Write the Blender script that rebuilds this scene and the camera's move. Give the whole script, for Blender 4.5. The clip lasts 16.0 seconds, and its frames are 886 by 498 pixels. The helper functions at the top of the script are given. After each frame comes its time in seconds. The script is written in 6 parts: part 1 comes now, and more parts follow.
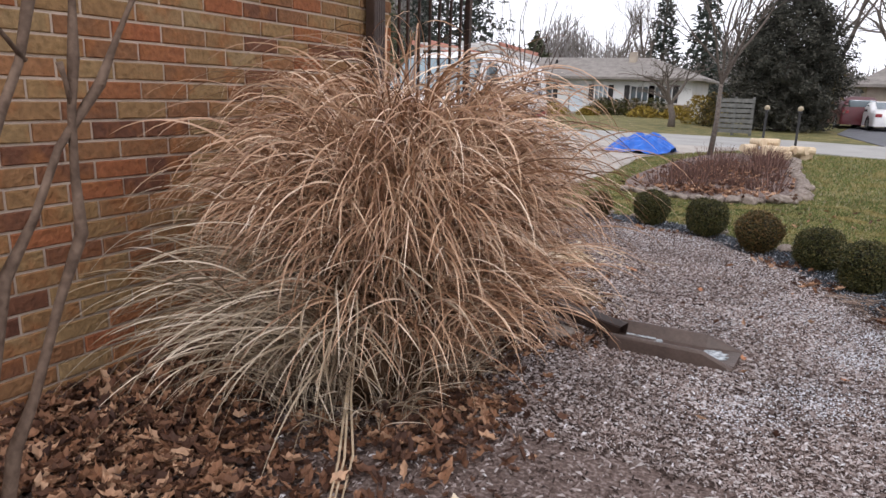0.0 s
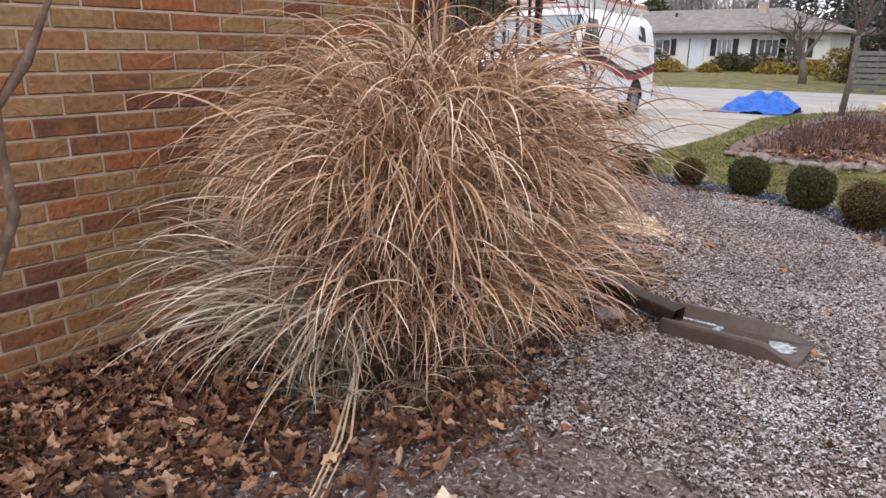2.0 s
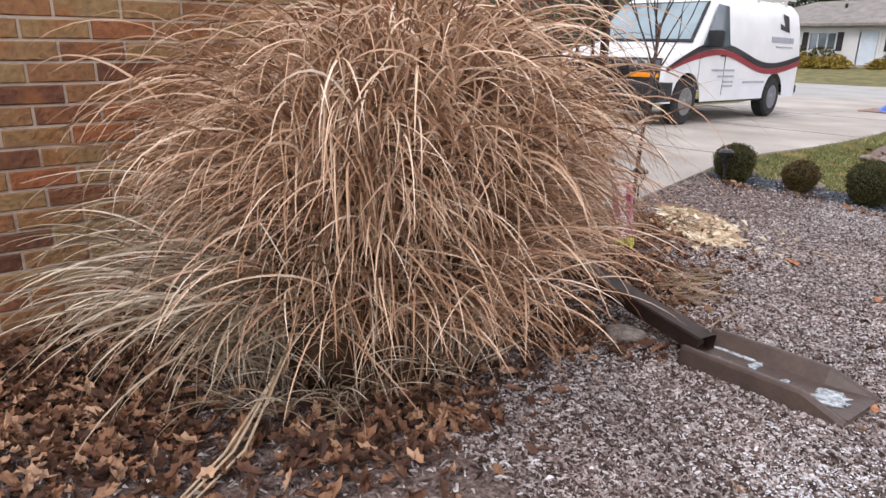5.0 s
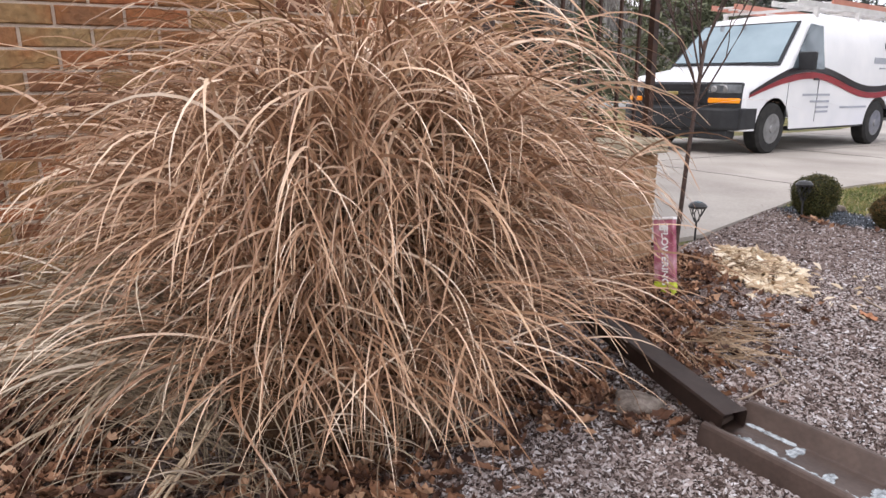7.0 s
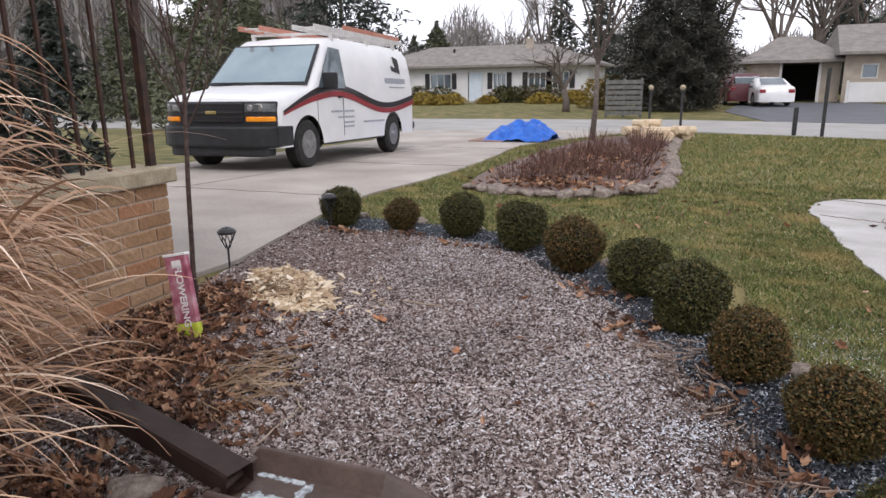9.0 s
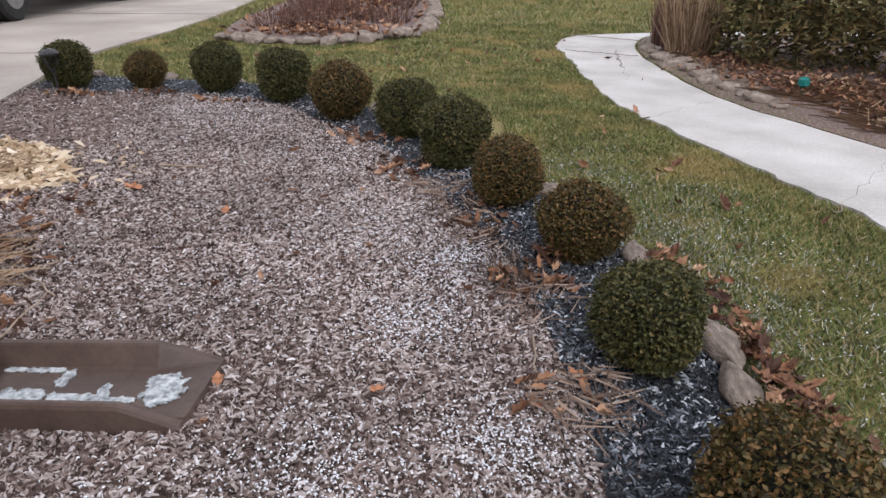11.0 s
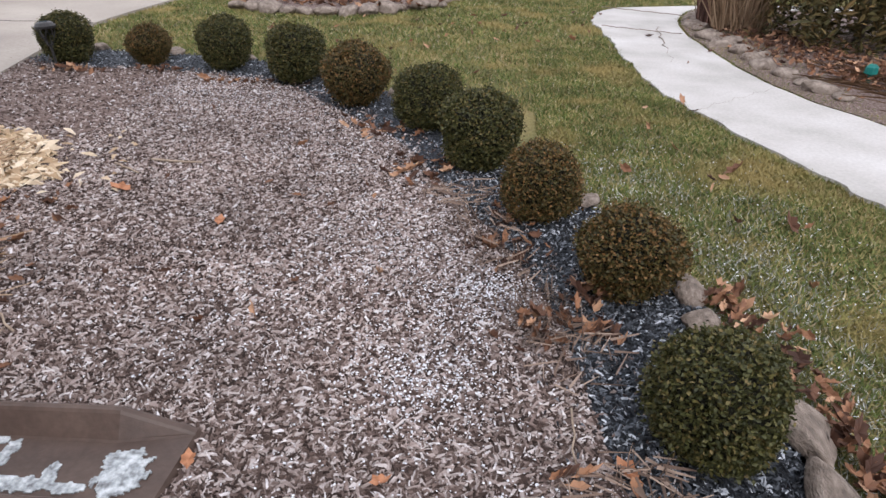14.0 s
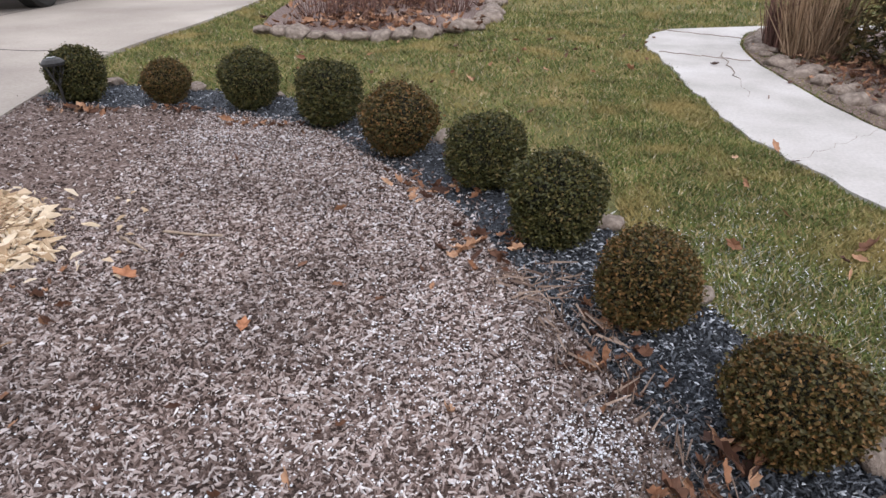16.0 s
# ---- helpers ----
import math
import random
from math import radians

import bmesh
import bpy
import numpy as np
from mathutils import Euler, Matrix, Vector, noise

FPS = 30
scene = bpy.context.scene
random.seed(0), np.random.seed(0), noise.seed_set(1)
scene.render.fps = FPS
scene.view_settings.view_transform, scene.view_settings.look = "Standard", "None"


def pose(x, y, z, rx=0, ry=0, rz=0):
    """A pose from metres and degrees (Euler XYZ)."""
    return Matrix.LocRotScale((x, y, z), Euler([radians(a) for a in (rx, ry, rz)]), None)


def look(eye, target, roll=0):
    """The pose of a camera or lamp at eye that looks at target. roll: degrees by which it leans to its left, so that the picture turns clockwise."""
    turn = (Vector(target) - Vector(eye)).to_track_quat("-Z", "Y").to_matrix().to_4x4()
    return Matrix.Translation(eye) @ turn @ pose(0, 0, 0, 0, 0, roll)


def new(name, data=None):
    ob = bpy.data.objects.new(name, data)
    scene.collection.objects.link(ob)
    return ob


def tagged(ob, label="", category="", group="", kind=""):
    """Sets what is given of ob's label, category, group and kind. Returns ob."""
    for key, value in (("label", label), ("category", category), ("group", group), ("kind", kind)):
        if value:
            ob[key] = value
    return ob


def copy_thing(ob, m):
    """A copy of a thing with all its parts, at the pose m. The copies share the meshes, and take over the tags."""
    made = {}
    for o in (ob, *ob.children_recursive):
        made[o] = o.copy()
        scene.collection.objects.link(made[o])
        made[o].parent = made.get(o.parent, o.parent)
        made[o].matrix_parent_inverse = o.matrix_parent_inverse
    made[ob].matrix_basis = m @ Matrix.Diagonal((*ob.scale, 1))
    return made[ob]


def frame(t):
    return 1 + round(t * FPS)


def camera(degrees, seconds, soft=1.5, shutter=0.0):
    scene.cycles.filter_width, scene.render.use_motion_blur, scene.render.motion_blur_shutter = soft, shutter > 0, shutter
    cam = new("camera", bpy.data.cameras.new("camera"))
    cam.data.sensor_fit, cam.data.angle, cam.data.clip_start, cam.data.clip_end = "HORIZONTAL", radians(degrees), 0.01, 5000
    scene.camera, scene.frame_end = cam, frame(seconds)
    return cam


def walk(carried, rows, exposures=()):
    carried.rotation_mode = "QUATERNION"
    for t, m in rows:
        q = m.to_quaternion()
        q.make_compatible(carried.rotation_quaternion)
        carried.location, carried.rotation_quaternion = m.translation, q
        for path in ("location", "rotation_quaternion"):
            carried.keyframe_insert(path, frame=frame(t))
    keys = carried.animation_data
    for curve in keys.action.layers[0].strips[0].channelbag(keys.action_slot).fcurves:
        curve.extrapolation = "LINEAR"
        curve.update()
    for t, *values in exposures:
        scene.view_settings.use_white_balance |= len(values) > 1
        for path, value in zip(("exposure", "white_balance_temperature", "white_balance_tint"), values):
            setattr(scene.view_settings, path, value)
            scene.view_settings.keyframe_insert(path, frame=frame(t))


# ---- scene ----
cam = camera(67.9, 16.0)
PATH = [
    (0, (2.421, -1.459, 1.199), (1.479, 0.243, 0.735), 1.8),
    (0.5, (2.48, -1.418, 1.214), (1.405, 0.218, 0.804), 1.2),
    (1, (2.556, -1.324, 1.241), (1.403, 0.259, 0.834), 1.0),
    (1.5, (2.582, -1.239, 1.245), (1.419, 0.308, 0.743), 1.0),
    (2, (2.616, -1.16, 1.225), (1.422, 0.335, 0.643), 0.6),
    (2.5, (2.712, -1.037, 1.201), (1.442, 0.38, 0.585), 0.4),
    (3, (2.814, -0.913, 1.203), (1.497, 0.457, 0.58), 0.3),
    (3.2, (2.835, -0.868, 1.19), (1.505, 0.489, 0.565), 0.7),
    (5.3, (2.821, -0.443, 1.135), (1.327, 0.751, 0.553), 0.3),
    (5.5, (2.827, -0.394, 1.13), (1.317, 0.79, 0.566), -0.0),
    (6, (2.841, -0.208, 1.121), (1.276, 0.891, 0.536), -0.2),
    (6.5, (2.835, -0.12, 1.121), (1.212, 0.896, 0.544), -0.3),
    (7, (2.794, -0.012, 1.111), (1.15, 1.003, 0.594), -0.4),
    (7.5, (2.775, 0.18, 1.129), (1.227, 1.369, 0.69), -0.4),
    (8, (2.794, 0.284, 1.153), (1.475, 1.737, 0.764), -0.8),
    (8.5, (2.843, 0.36, 1.151), (1.859, 2.059, 0.775), -0.7),
    (9, (2.871, 0.405, 1.13), (2.134, 2.202, 0.651), -0.7),
    (9.5, (2.884, 0.42, 1.098), (2.355, 2.241, 0.465), -0.4),
    (9.7, (2.89, 0.408, 1.08), (2.457, 2.238, 0.402), -0.0),
    (10, (2.888, 0.431, 1.076), (2.589, 2.25, 0.3), -0.1),
    (10.2, (2.893, 0.438, 1.07), (2.653, 2.252, 0.263), -0.1),
    (12.3, (2.903, 0.491, 1.07), (2.927, 2.251, 0.119), 0.2),
    (12.5, (2.9, 0.506, 1.073), (2.9, 2.266, 0.122), 0.2),
    (13, (2.897, 0.592, 1.075), (2.836, 2.347, 0.116), 0.3),
    (13.5, (2.9, 0.73, 1.087), (2.739, 2.472, 0.118), 0.3),
    (14, (2.878, 0.837, 1.096), (2.743, 2.576, 0.118), 0.5),
    (14.5, (2.792, 1.005, 1.093), (2.766, 2.758, 0.131), 0.7),
    (15, (2.701, 1.112, 1.109), (2.687, 2.865, 0.147), 0.5),
    (15.5, (2.67, 1.212, 1.102), (2.581, 2.963, 0.139), 0.1),
    (16, (2.662, 1.39, 1.116), (2.465, 3.138, 0.164), -0.3),
]
walk(cam, [(t, look(eye, target, roll)) for t, eye, target, roll in PATH],
     [(0, -0.2, 6500, 17), (1.5, -0.06, 6500, 17), (3, 0.05, 6500, 17), (6, 0.1, 6500, 17), (8, 0.12, 6500, 17), (9, -0.26, 6500, 17), (10, -0.26, 6500, 17), (12.5, 0.0, 6500, 17), (16, -0.03, 6500, 17)])

# ---- light ----
world = bpy.data.worlds.new("overcast_sky")
scene.world = world
world.use_nodes = True
wn, wl = world.node_tree.nodes, world.node_tree.links
bg = wn["Background"]
sky = wn.new("ShaderNodeTexSky")
sky.sky_type, sky.sun_disc = "NISHITA", False
sky.sun_elevation, sky.sun_rotation = radians(40), radians(200)
sat = wn.new("ShaderNodeHueSaturation")
sat.inputs["Saturation"].default_value = 0.1
sat.inputs["Value"].default_value = 0.1
mixw = wn.new("ShaderNodeMix")
mixw.data_type = "RGBA"
mixw.inputs[0].default_value = 0.8
mixw.inputs[7].default_value = (0.90, 0.94, 1.0, 1)
wl.new(sky.outputs[0], sat.inputs["Color"])
wl.new(sat.outputs[0], mixw.inputs[6])
wl.new(mixw.outputs[2], bg.inputs[0])
bg.inputs[1].default_value = 1.75
sun = new("sun", bpy.data.lights.new("sun", "SUN"))
sun.data.energy, sun.data.angle, sun.data.color = 1.4, radians(25), (1.0, 0.97, 0.93)
sun.matrix_world = look((3, -8, 9), (0, 0, 0))


# ---- materials ----
def ramp(nt, fac, stops, interp="LINEAR"):
    r = nt.nodes.new("ShaderNodeValToRGB")
    r.color_ramp.interpolation = interp
    els = r.color_ramp.elements
    while len(els) < len(stops):
        els.new(0.5)
    for e, (p, c) in zip(els, stops):
        e.position, e.color = p, (*c, 1)
    nt.links.new(fac, r.inputs[0])
    return r.outputs[0]


def mat(name, stops, source="noise", scale=8.0, rough=0.8, metal=0.0, bump=0.0, bump_scale=60.0, fine=0.25, spec=0.3, snow=0.0, snow_scale=3.0, snow_colour=(0.8, 0.84, 0.9), detail=4.0, bump_dist=0.01, flash=None):
    """A surface: colour from noise, from each piece or from each object, with fine grain, relief and an optional dusting of snow."""
    m = bpy.data.materials.new(name)
    m.use_nodes = True
    nt = m.node_tree
    n, l = nt.nodes, nt.links
    b = n["Principled BSDF"]
    co = n.new("ShaderNodeTexCoord").outputs["Object"]
    if source in ("island", "object"):
        co = n.new("ShaderNodeNewGeometry").outputs["Position"]

    def tex(s, d=detail):
        t = n.new("ShaderNodeTexNoise")
        t.inputs["Scale"].default_value, t.inputs["Detail"].default_value = s, d
        l.new(co, t.inputs["Vector"])
        return t.outputs[0]
    if source == "island":
        fac = n.new("ShaderNodeNewGeometry").outputs["Random Per Island"]
    elif source == "object":
        fac = n.new("ShaderNodeObjectInfo").outputs["Random"]
    else:
        fac = tex(scale)
    col = ramp(nt, fac, stops)
    if flash:
        fl = n.new("ShaderNodeMix")
        fl.data_type = "RGBA"
        fl.inputs[7].default_value = (*flash, 1)
        l.new(ramp(nt, tex(7.0, 3), [(0.5, (0, 0, 0)), (0.66, (0.7, 0.7, 0.7))]), fl.inputs[0])
        l.new(col, fl.inputs[6])
        col = fl.outputs[2]
    grain = n.new("ShaderNodeMix")
    grain.data_type, grain.blend_type = "RGBA", "OVERLAY"
    grain.inputs[0].default_value = fine
    l.new(col, grain.inputs[6])
    l.new(tex(bump_scale, 6), grain.inputs[7])
    col = grain.outputs[2]
    if snow:
        s = n.new("ShaderNodeMix")
        s.data_type = "RGBA"
        s.inputs[7].default_value = (*snow_colour, 1)
        mask = ramp(nt, tex(snow_scale, 9), [(0.62 - 0.1 * snow, (0, 0, 0)), (0.72 - 0.06 * snow, (0.85, 0.85, 0.85))])
        l.new(mask, s.inputs[0])
        l.new(col, s.inputs[6])
        col = s.outputs[2]
    l.new(col, b.inputs["Base Color"])
    b.inputs["Roughness"].default_value, b.inputs["Metallic"].default_value = rough, metal
    b.inputs["Specular IOR Level"].default_value = spec
    if bump:
        bp = n.new("ShaderNodeBump")
        bp.inputs["Strength"].default_value, bp.inputs["Distance"].default_value = bump, bump_dist
        l.new(tex(bump_scale, 6), bp.inputs["Height"])
        l.new(bp.outputs[0], b.inputs["Normal"])
    return m


M_BRICK = mat("brick_face", [(0, (0.13, 0.054, 0.034)), (0.14, (0.19, 0.082, 0.043)), (0.32, (0.255, 0.124, 0.058)), (0.55, (0.285, 0.175, 0.08)), (0.72, (0.3, 0.2, 0.1)), (0.88, (0.285, 0.115, 0.05)), (1, (0.31, 0.104, 0.046))], "object", bump=0.9, bump_scale=38, fine=0.6, rough=0.85, bump_dist=0.014, flash=(0.3, 0.12, 0.045))
M_BRICK_J = mat("brick_face_far", [(0, (0.13, 0.054, 0.034)), (0.14, (0.19, 0.082, 0.043)), (0.32, (0.255, 0.124, 0.058)), (0.55, (0.285, 0.175, 0.08)), (0.72, (0.3, 0.2, 0.1)), (0.88, (0.285, 0.115, 0.05)), (1, (0.31, 0.104, 0.046))], "island", bump=0.9, bump_scale=38, fine=0.6, rough=0.85, bump_dist=0.014, flash=(0.3, 0.12, 0.045))
M_BRICK_LOW = mat("tan_brick_face", [(0, (0.24, 0.13, 0.07)), (0.4, (0.33, 0.2, 0.11)), (0.8, (0.38, 0.25, 0.15)), (1, (0.35, 0.16, 0.08))], "object", bump=0.7, bump_scale=45, fine=0.5, rough=0.85)
M_MORTAR = mat("mortar", [(0.3, (0.46, 0.36, 0.28)), (0.7, (0.58, 0.47, 0.38))], scale=6, bump=0.4, bump_scale=120)
M_CAP = mat("limestone_cap", [(0.3, (0.30, 0.25, 0.17)), (0.7, (0.45, 0.39, 0.28))], scale=9, bump=0.5, bump_scale=60)
M_BROWN = mat("brown_painted_metal", [(0.3, (0.055, 0.035, 0.028)), (0.7, (0.085, 0.055, 0.045))], scale=12, rough=0.45, spec=0.4)
M_BLOCK = mat("brown_plastic_icy", [(0.3, (0.06, 0.041, 0.034)), (0.7, (0.1, 0.07, 0.057))], scale=9, rough=0.42, bump=0.15, bump_scale=70)
M_ICE = mat("ice_film", [(0.3, (0.16, 0.17, 0.18)), (0.48, (0.36, 0.4, 0.42)), (0.7, (0.62, 0.67, 0.7))], scale=60, rough=0.25, bump=0.6, bump_scale=90)
M_IRON = mat("rusty_black_iron", [(0.35, (0.03, 0.022, 0.02)), (0.7, (0.085, 0.042, 0.028))], scale=14, rough=0.6, bump=0.2)
M_LAWN = mat("winter_lawn", [(0.3, (0.065, 0.075, 0.026)), (0.5, (0.135, 0.125, 0.045)), (0.68, (0.25, 0.195, 0.085))], scale=2.2, bump=0.8, bump_scale=70, fine=0.7, rough=0.9, detail=8)
M_BLADE = mat("grass_blades", [(0, (0.058, 0.088, 0.023)), (0.5, (0.13, 0.165, 0.047)), (0.75, (0.24, 0.21, 0.08)), (0.95, (0.34, 0.27, 0.135)), (1, (0.46, 0.44, 0.34))], "island", fine=0.8, bump_scale=4.5, rough=0.8, snow=1.0, snow_scale=1.8, snow_colour=(0.32, 0.25, 0.1))
M_FROST = mat("frosted_grass_blades", [(0, (0.13, 0.14, 0.1)), (0.5, (0.28, 0.29, 0.25)), (1, (0.58, 0.6, 0.58))], "island", fine=0.4, bump_scale=2, rough=0.8)
M_SOIL = mat("mulch_bed", [(0.25, (0.06, 0.04, 0.033)), (0.5, (0.16, 0.115, 0.1)), (0.72, (0.34, 0.28, 0.26))], scale=60, bump=1.0, bump_scale=110, fine=0.6, rough=0.95, detail=9)
M_CHIP = mat("bark_chips", [(0, (0.03, 0.02, 0.017)), (0.28, (0.09, 0.062, 0.053)), (0.5, (0.228, 0.174, 0.156)), (0.76, (0.39, 0.333, 0.314)), (0.94, (0.52, 0.48, 0.47)), (1, (0.72, 0.71, 0.73))], "island", fine=0.6, bump_scale=2.2, rough=0.9)
M_SNOW = mat("dry_snow", [(0, (0.62, 0.66, 0.72)), (1, (0.82, 0.85, 0.9))], "island", fine=0.1, rough=0.7)
DARK = [(0, (0.012, 0.014, 0.018)), (0.4, (0.036, 0.042, 0.05)), (0.72, (0.1, 0.115, 0.135)), (0.88, (0.24, 0.27, 0.31)), (1, (0.64, 0.69, 0.75))]
M_DARKCHIP = mat("dark_rubber_chips", DARK, "island", fine=0.4, bump_scale=5, rough=0.7)
M_DARKBED = mat("dark_chip_bed", [(0.3, (0.012, 0.014, 0.018)), (0.55, (0.05, 0.058, 0.07)), (0.75, (0.22, 0.26, 0.31))], scale=70, bump=1.0, bump_scale=110, detail=9)
M_SHAVE = mat("fresh_wood_chips", [(0, (0.36, 0.25, 0.15)), (0.5, (0.6, 0.48, 0.33)), (1, (0.78, 0.69, 0.55))], "island", fine=0.4, bump_scale=20)
M_LEAF = mat("dead_leaves", [(0, (0.045, 0.022, 0.016)), (0.4, (0.125, 0.06, 0.036)), (0.75, (0.28, 0.14, 0.077)), (1, (0.5, 0.32, 0.205))], "island", fine=0.5, bump_scale=50, rough=0.7)
M_PALELEAF = mat("pale_dead_leaf", [(0.3, (0.5, 0.4, 0.28)), (0.7, (0.66, 0.56, 0.42))], scale=3, fine=0.3, bump_scale=6)
M_ORANGELEAF = mat("orange_dead_leaf", [(0.3, (0.28, 0.12, 0.06)), (0.7, (0.42, 0.2, 0.11))], scale=3, fine=0.3, bump_scale=6)
M_GRASS = mat("dry_ornamental_blades", [(0, (0.17, 0.085, 0.045)), (0.35, (0.36, 0.205, 0.12)), (0.7, (0.54, 0.345, 0.22)), (0.9, (0.74, 0.54, 0.385)), (1, (0.87, 0.71, 0.56))], "island", fine=0.3, bump_scale=18, rough=0.45, spec=0.5)
M_GRASSG = mat("grey_tan_ornamental_blades", [(0, (0.15, 0.11, 0.072)), (0.4, (0.32, 0.25, 0.17)), (0.75, (0.52, 0.425, 0.315)), (1, (0.78, 0.67, 0.54))], "island", fine=0.3, bump_scale=18, rough=0.5, spec=0.45)
M_STALK = mat("pale_straw_stalk", [(0.3, (0.45, 0.34, 0.22)), (0.7, (0.66, 0.53, 0.38))], scale=25, rough=0.6, bump=0.3, bump_scale=90)
# dark brown for the packed stems, with their shade put into the colour
M_STEM_SHADE = mat("grass_inner_shade", [(0.3, (0.05, 0.026, 0.014)), (0.7, (0.11, 0.06, 0.03))], scale=40, bump=1, bump_scale=60)
M_BOX = mat("boxwood_leaves", [(0, (0.022, 0.026, 0.008)), (0.5, (0.052, 0.056, 0.016)), (0.85, (0.095, 0.088, 0.026)), (1, (0.15, 0.11, 0.042))], "island", fine=0.3, bump_scale=30, rough=0.55, spec=0.3)
M_BOXB = mat("bronzed_boxwood_leaves", [(0, (0.03, 0.027, 0.009)), (0.4, (0.066, 0.058, 0.016)), (0.7, (0.115, 0.074, 0.024)), (1, (0.19, 0.1, 0.036))], "island", fine=0.3, bump_scale=30, rough=0.55, spec=0.3)
# near-black colour standing in for the shade inside the shrubs
M_BOX_SHADE = mat("shrub_inner_shade", [(0.3, (0.006, 0.007, 0.004)), (0.7, (0.016, 0.016, 0.009))], scale=50, bump=1)
M_CONC = mat("driveway_concrete", [(0.3, (0.28, 0.25, 0.22)), (0.55, (0.38, 0.345, 0.305)), (0.75, (0.47, 0.435, 0.39))], scale=0.8, bump=0.2, bump_scale=50, rough=0.75, fine=0.25, detail=9)
M_PATH = mat("pale_snowy_concrete", [(0.3, (0.33, 0.325, 0.305)), (0.5, (0.45, 0.44, 0.425)), (0.7, (0.53, 0.525, 0.515))], scale=2, bump=0.25, bump_scale=60, fine=0.2, detail=8)
M_ROAD = mat("road_surface", [(0.3, (0.28, 0.275, 0.26)), (0.7, (0.37, 0.365, 0.35))], scale=1, bump=0.2, bump_scale=60, rough=0.7, detail=8)
M_ASPH = mat("asphalt", [(0.3, (0.085, 0.09, 0.10)), (0.7, (0.12, 0.125, 0.14))], scale=1, bump=0.2, bump_scale=60, rough=0.6)
M_STONE = mat("field_stone", [(0.25, (0.1, 0.082, 0.07)), (0.5, (0.22, 0.18, 0.15)), (0.75, (0.36, 0.31, 0.27))], scale=5, bump=0.8, bump_scale=22, rough=0.85, detail=8)
M_BARK = mat("bark", [(0.3, (0.075, 0.06, 0.05)), (0.7, (0.17, 0.145, 0.125))], scale=20, bump=0.7, bump_scale=40)
M_SAPLING = mat("dark_sapling_bark", [(0.3, (0.04, 0.026, 0.022)), (0.7, (0.1, 0.066, 0.055))], scale=30, bump=0.4, bump_scale=60)
M_TWIG = mat("twigs", [(0.3, (0.085, 0.054, 0.038)), (0.7, (0.19, 0.13, 0.095))], scale=30, bump=0.6, bump_scale=60)


# ---- mesh helpers ----
def mesh_of(name, verts, faces, material, smooth=False):
    me = bpy.data.meshes.new(name)
    verts, faces = np.asarray(verts, np.float32), np.asarray(faces, np.int32)
    k = faces.shape[1]
    me.vertices.add(len(verts))
    me.vertices.foreach_set("co", verts.ravel())
    me.loops.add(faces.size)
    me.loops.foreach_set("vertex_index", faces.ravel())
    me.polygons.add(len(faces))
    me.polygons.foreach_set("loop_start", np.arange(0, faces.size, k, dtype=np.int32))
    me.polygons.foreach_set("use_smooth", np.full(len(faces), smooth))
    me.materials.append(material)
    me.update(calc_edges=True)
    me.validate()
    return me


def bm_mesh(name, bm, material, smooth=False):
    me = bpy.data.meshes.new(name)
    bmesh.ops.recalc_face_normals(bm, faces=bm.faces)
    bm.to_mesh(me)
    bm.free()
    me.materials.append(material)
    if smooth:
        me.polygons.foreach_set("use_smooth", [True] * len(me.polygons))
    return me


def under(ob, parent, label=""):
    ob.parent = parent
    if label:
        ob["label"] = label
    return ob


def part(name, bm, material, parent, label="", smooth=False):
    return under(new(name, bm_mesh(name, bm, material, smooth)), parent, label)


def thing(name, label, category, at=(0, 0, 0), group="", kind="", rz=0):
    ob = new(name)
    ob.matrix_basis = pose(*at, 0, 0, rz)
    return tagged(ob, label, category, group, kind)


def box_bm(x0, x1, y0, y1, z0, z1, bevel=0.0, bm=None):
    own = bm or bmesh.new()
    made = bmesh.ops.create_cube(own, size=1, matrix=Matrix.Translation(((x0 + x1) / 2, (y0 + y1) / 2, (z0 + z1) / 2)) @ Matrix.Diagonal((x1 - x0, y1 - y0, z1 - z0, 1)))
    if bevel:
        edges = {e for v in made["verts"] for e in v.link_edges}
        bmesh.ops.bevel(own, geom=list(edges), offset=bevel, segments=2, affect="EDGES", profile=0.5)
    return own


def tube(points, radii, sides=7, bm=None, cap=True):
    """A tapered tube along points."""
    bm = bm or bmesh.new()
    rings = []
    pts = [Vector(p) for p in points]
    for i, p in enumerate(pts):
        d = (pts[min(i + 1, len(pts) - 1)] - pts[max(i - 1, 0)]).normalized()
        a = d.cross(Vector((0.13, 0.31, 0.94)) if abs(d.z) < 0.9 else Vector((1, 0.2, 0))).normalized()
        b = d.cross(a)
        rings.append([bm.verts.new(p + radii[i] * (math.cos(s * math.tau / sides) * a + math.sin(s * math.tau / sides) * b)) for s in range(sides)])
    for r, q in zip(rings, rings[1:]):
        for s in range(sides):
            bm.faces.new((r[s], r[(s + 1) % sides], q[(s + 1) % sides], q[s]))
    if cap:
        bm.faces.new(rings[0][::-1])
        bm.faces.new(rings[-1])
    return bm


def scatter(template, faces, pos, rot, size):
    """Many copies of a small shape as one set of arrays. rot: n x 3 x 3, size: n x 3."""
    t = np.asarray(template, float)
    v = np.einsum("nij,nkj->nki", rot, t[None] * size[:, None, :]) + pos[:, None, :]
    f = np.asarray(faces)[None] + (np.arange(len(pos)) * len(t))[:, None, None]
    return v.reshape(-1, 3), f.reshape(-1, len(faces[0]))


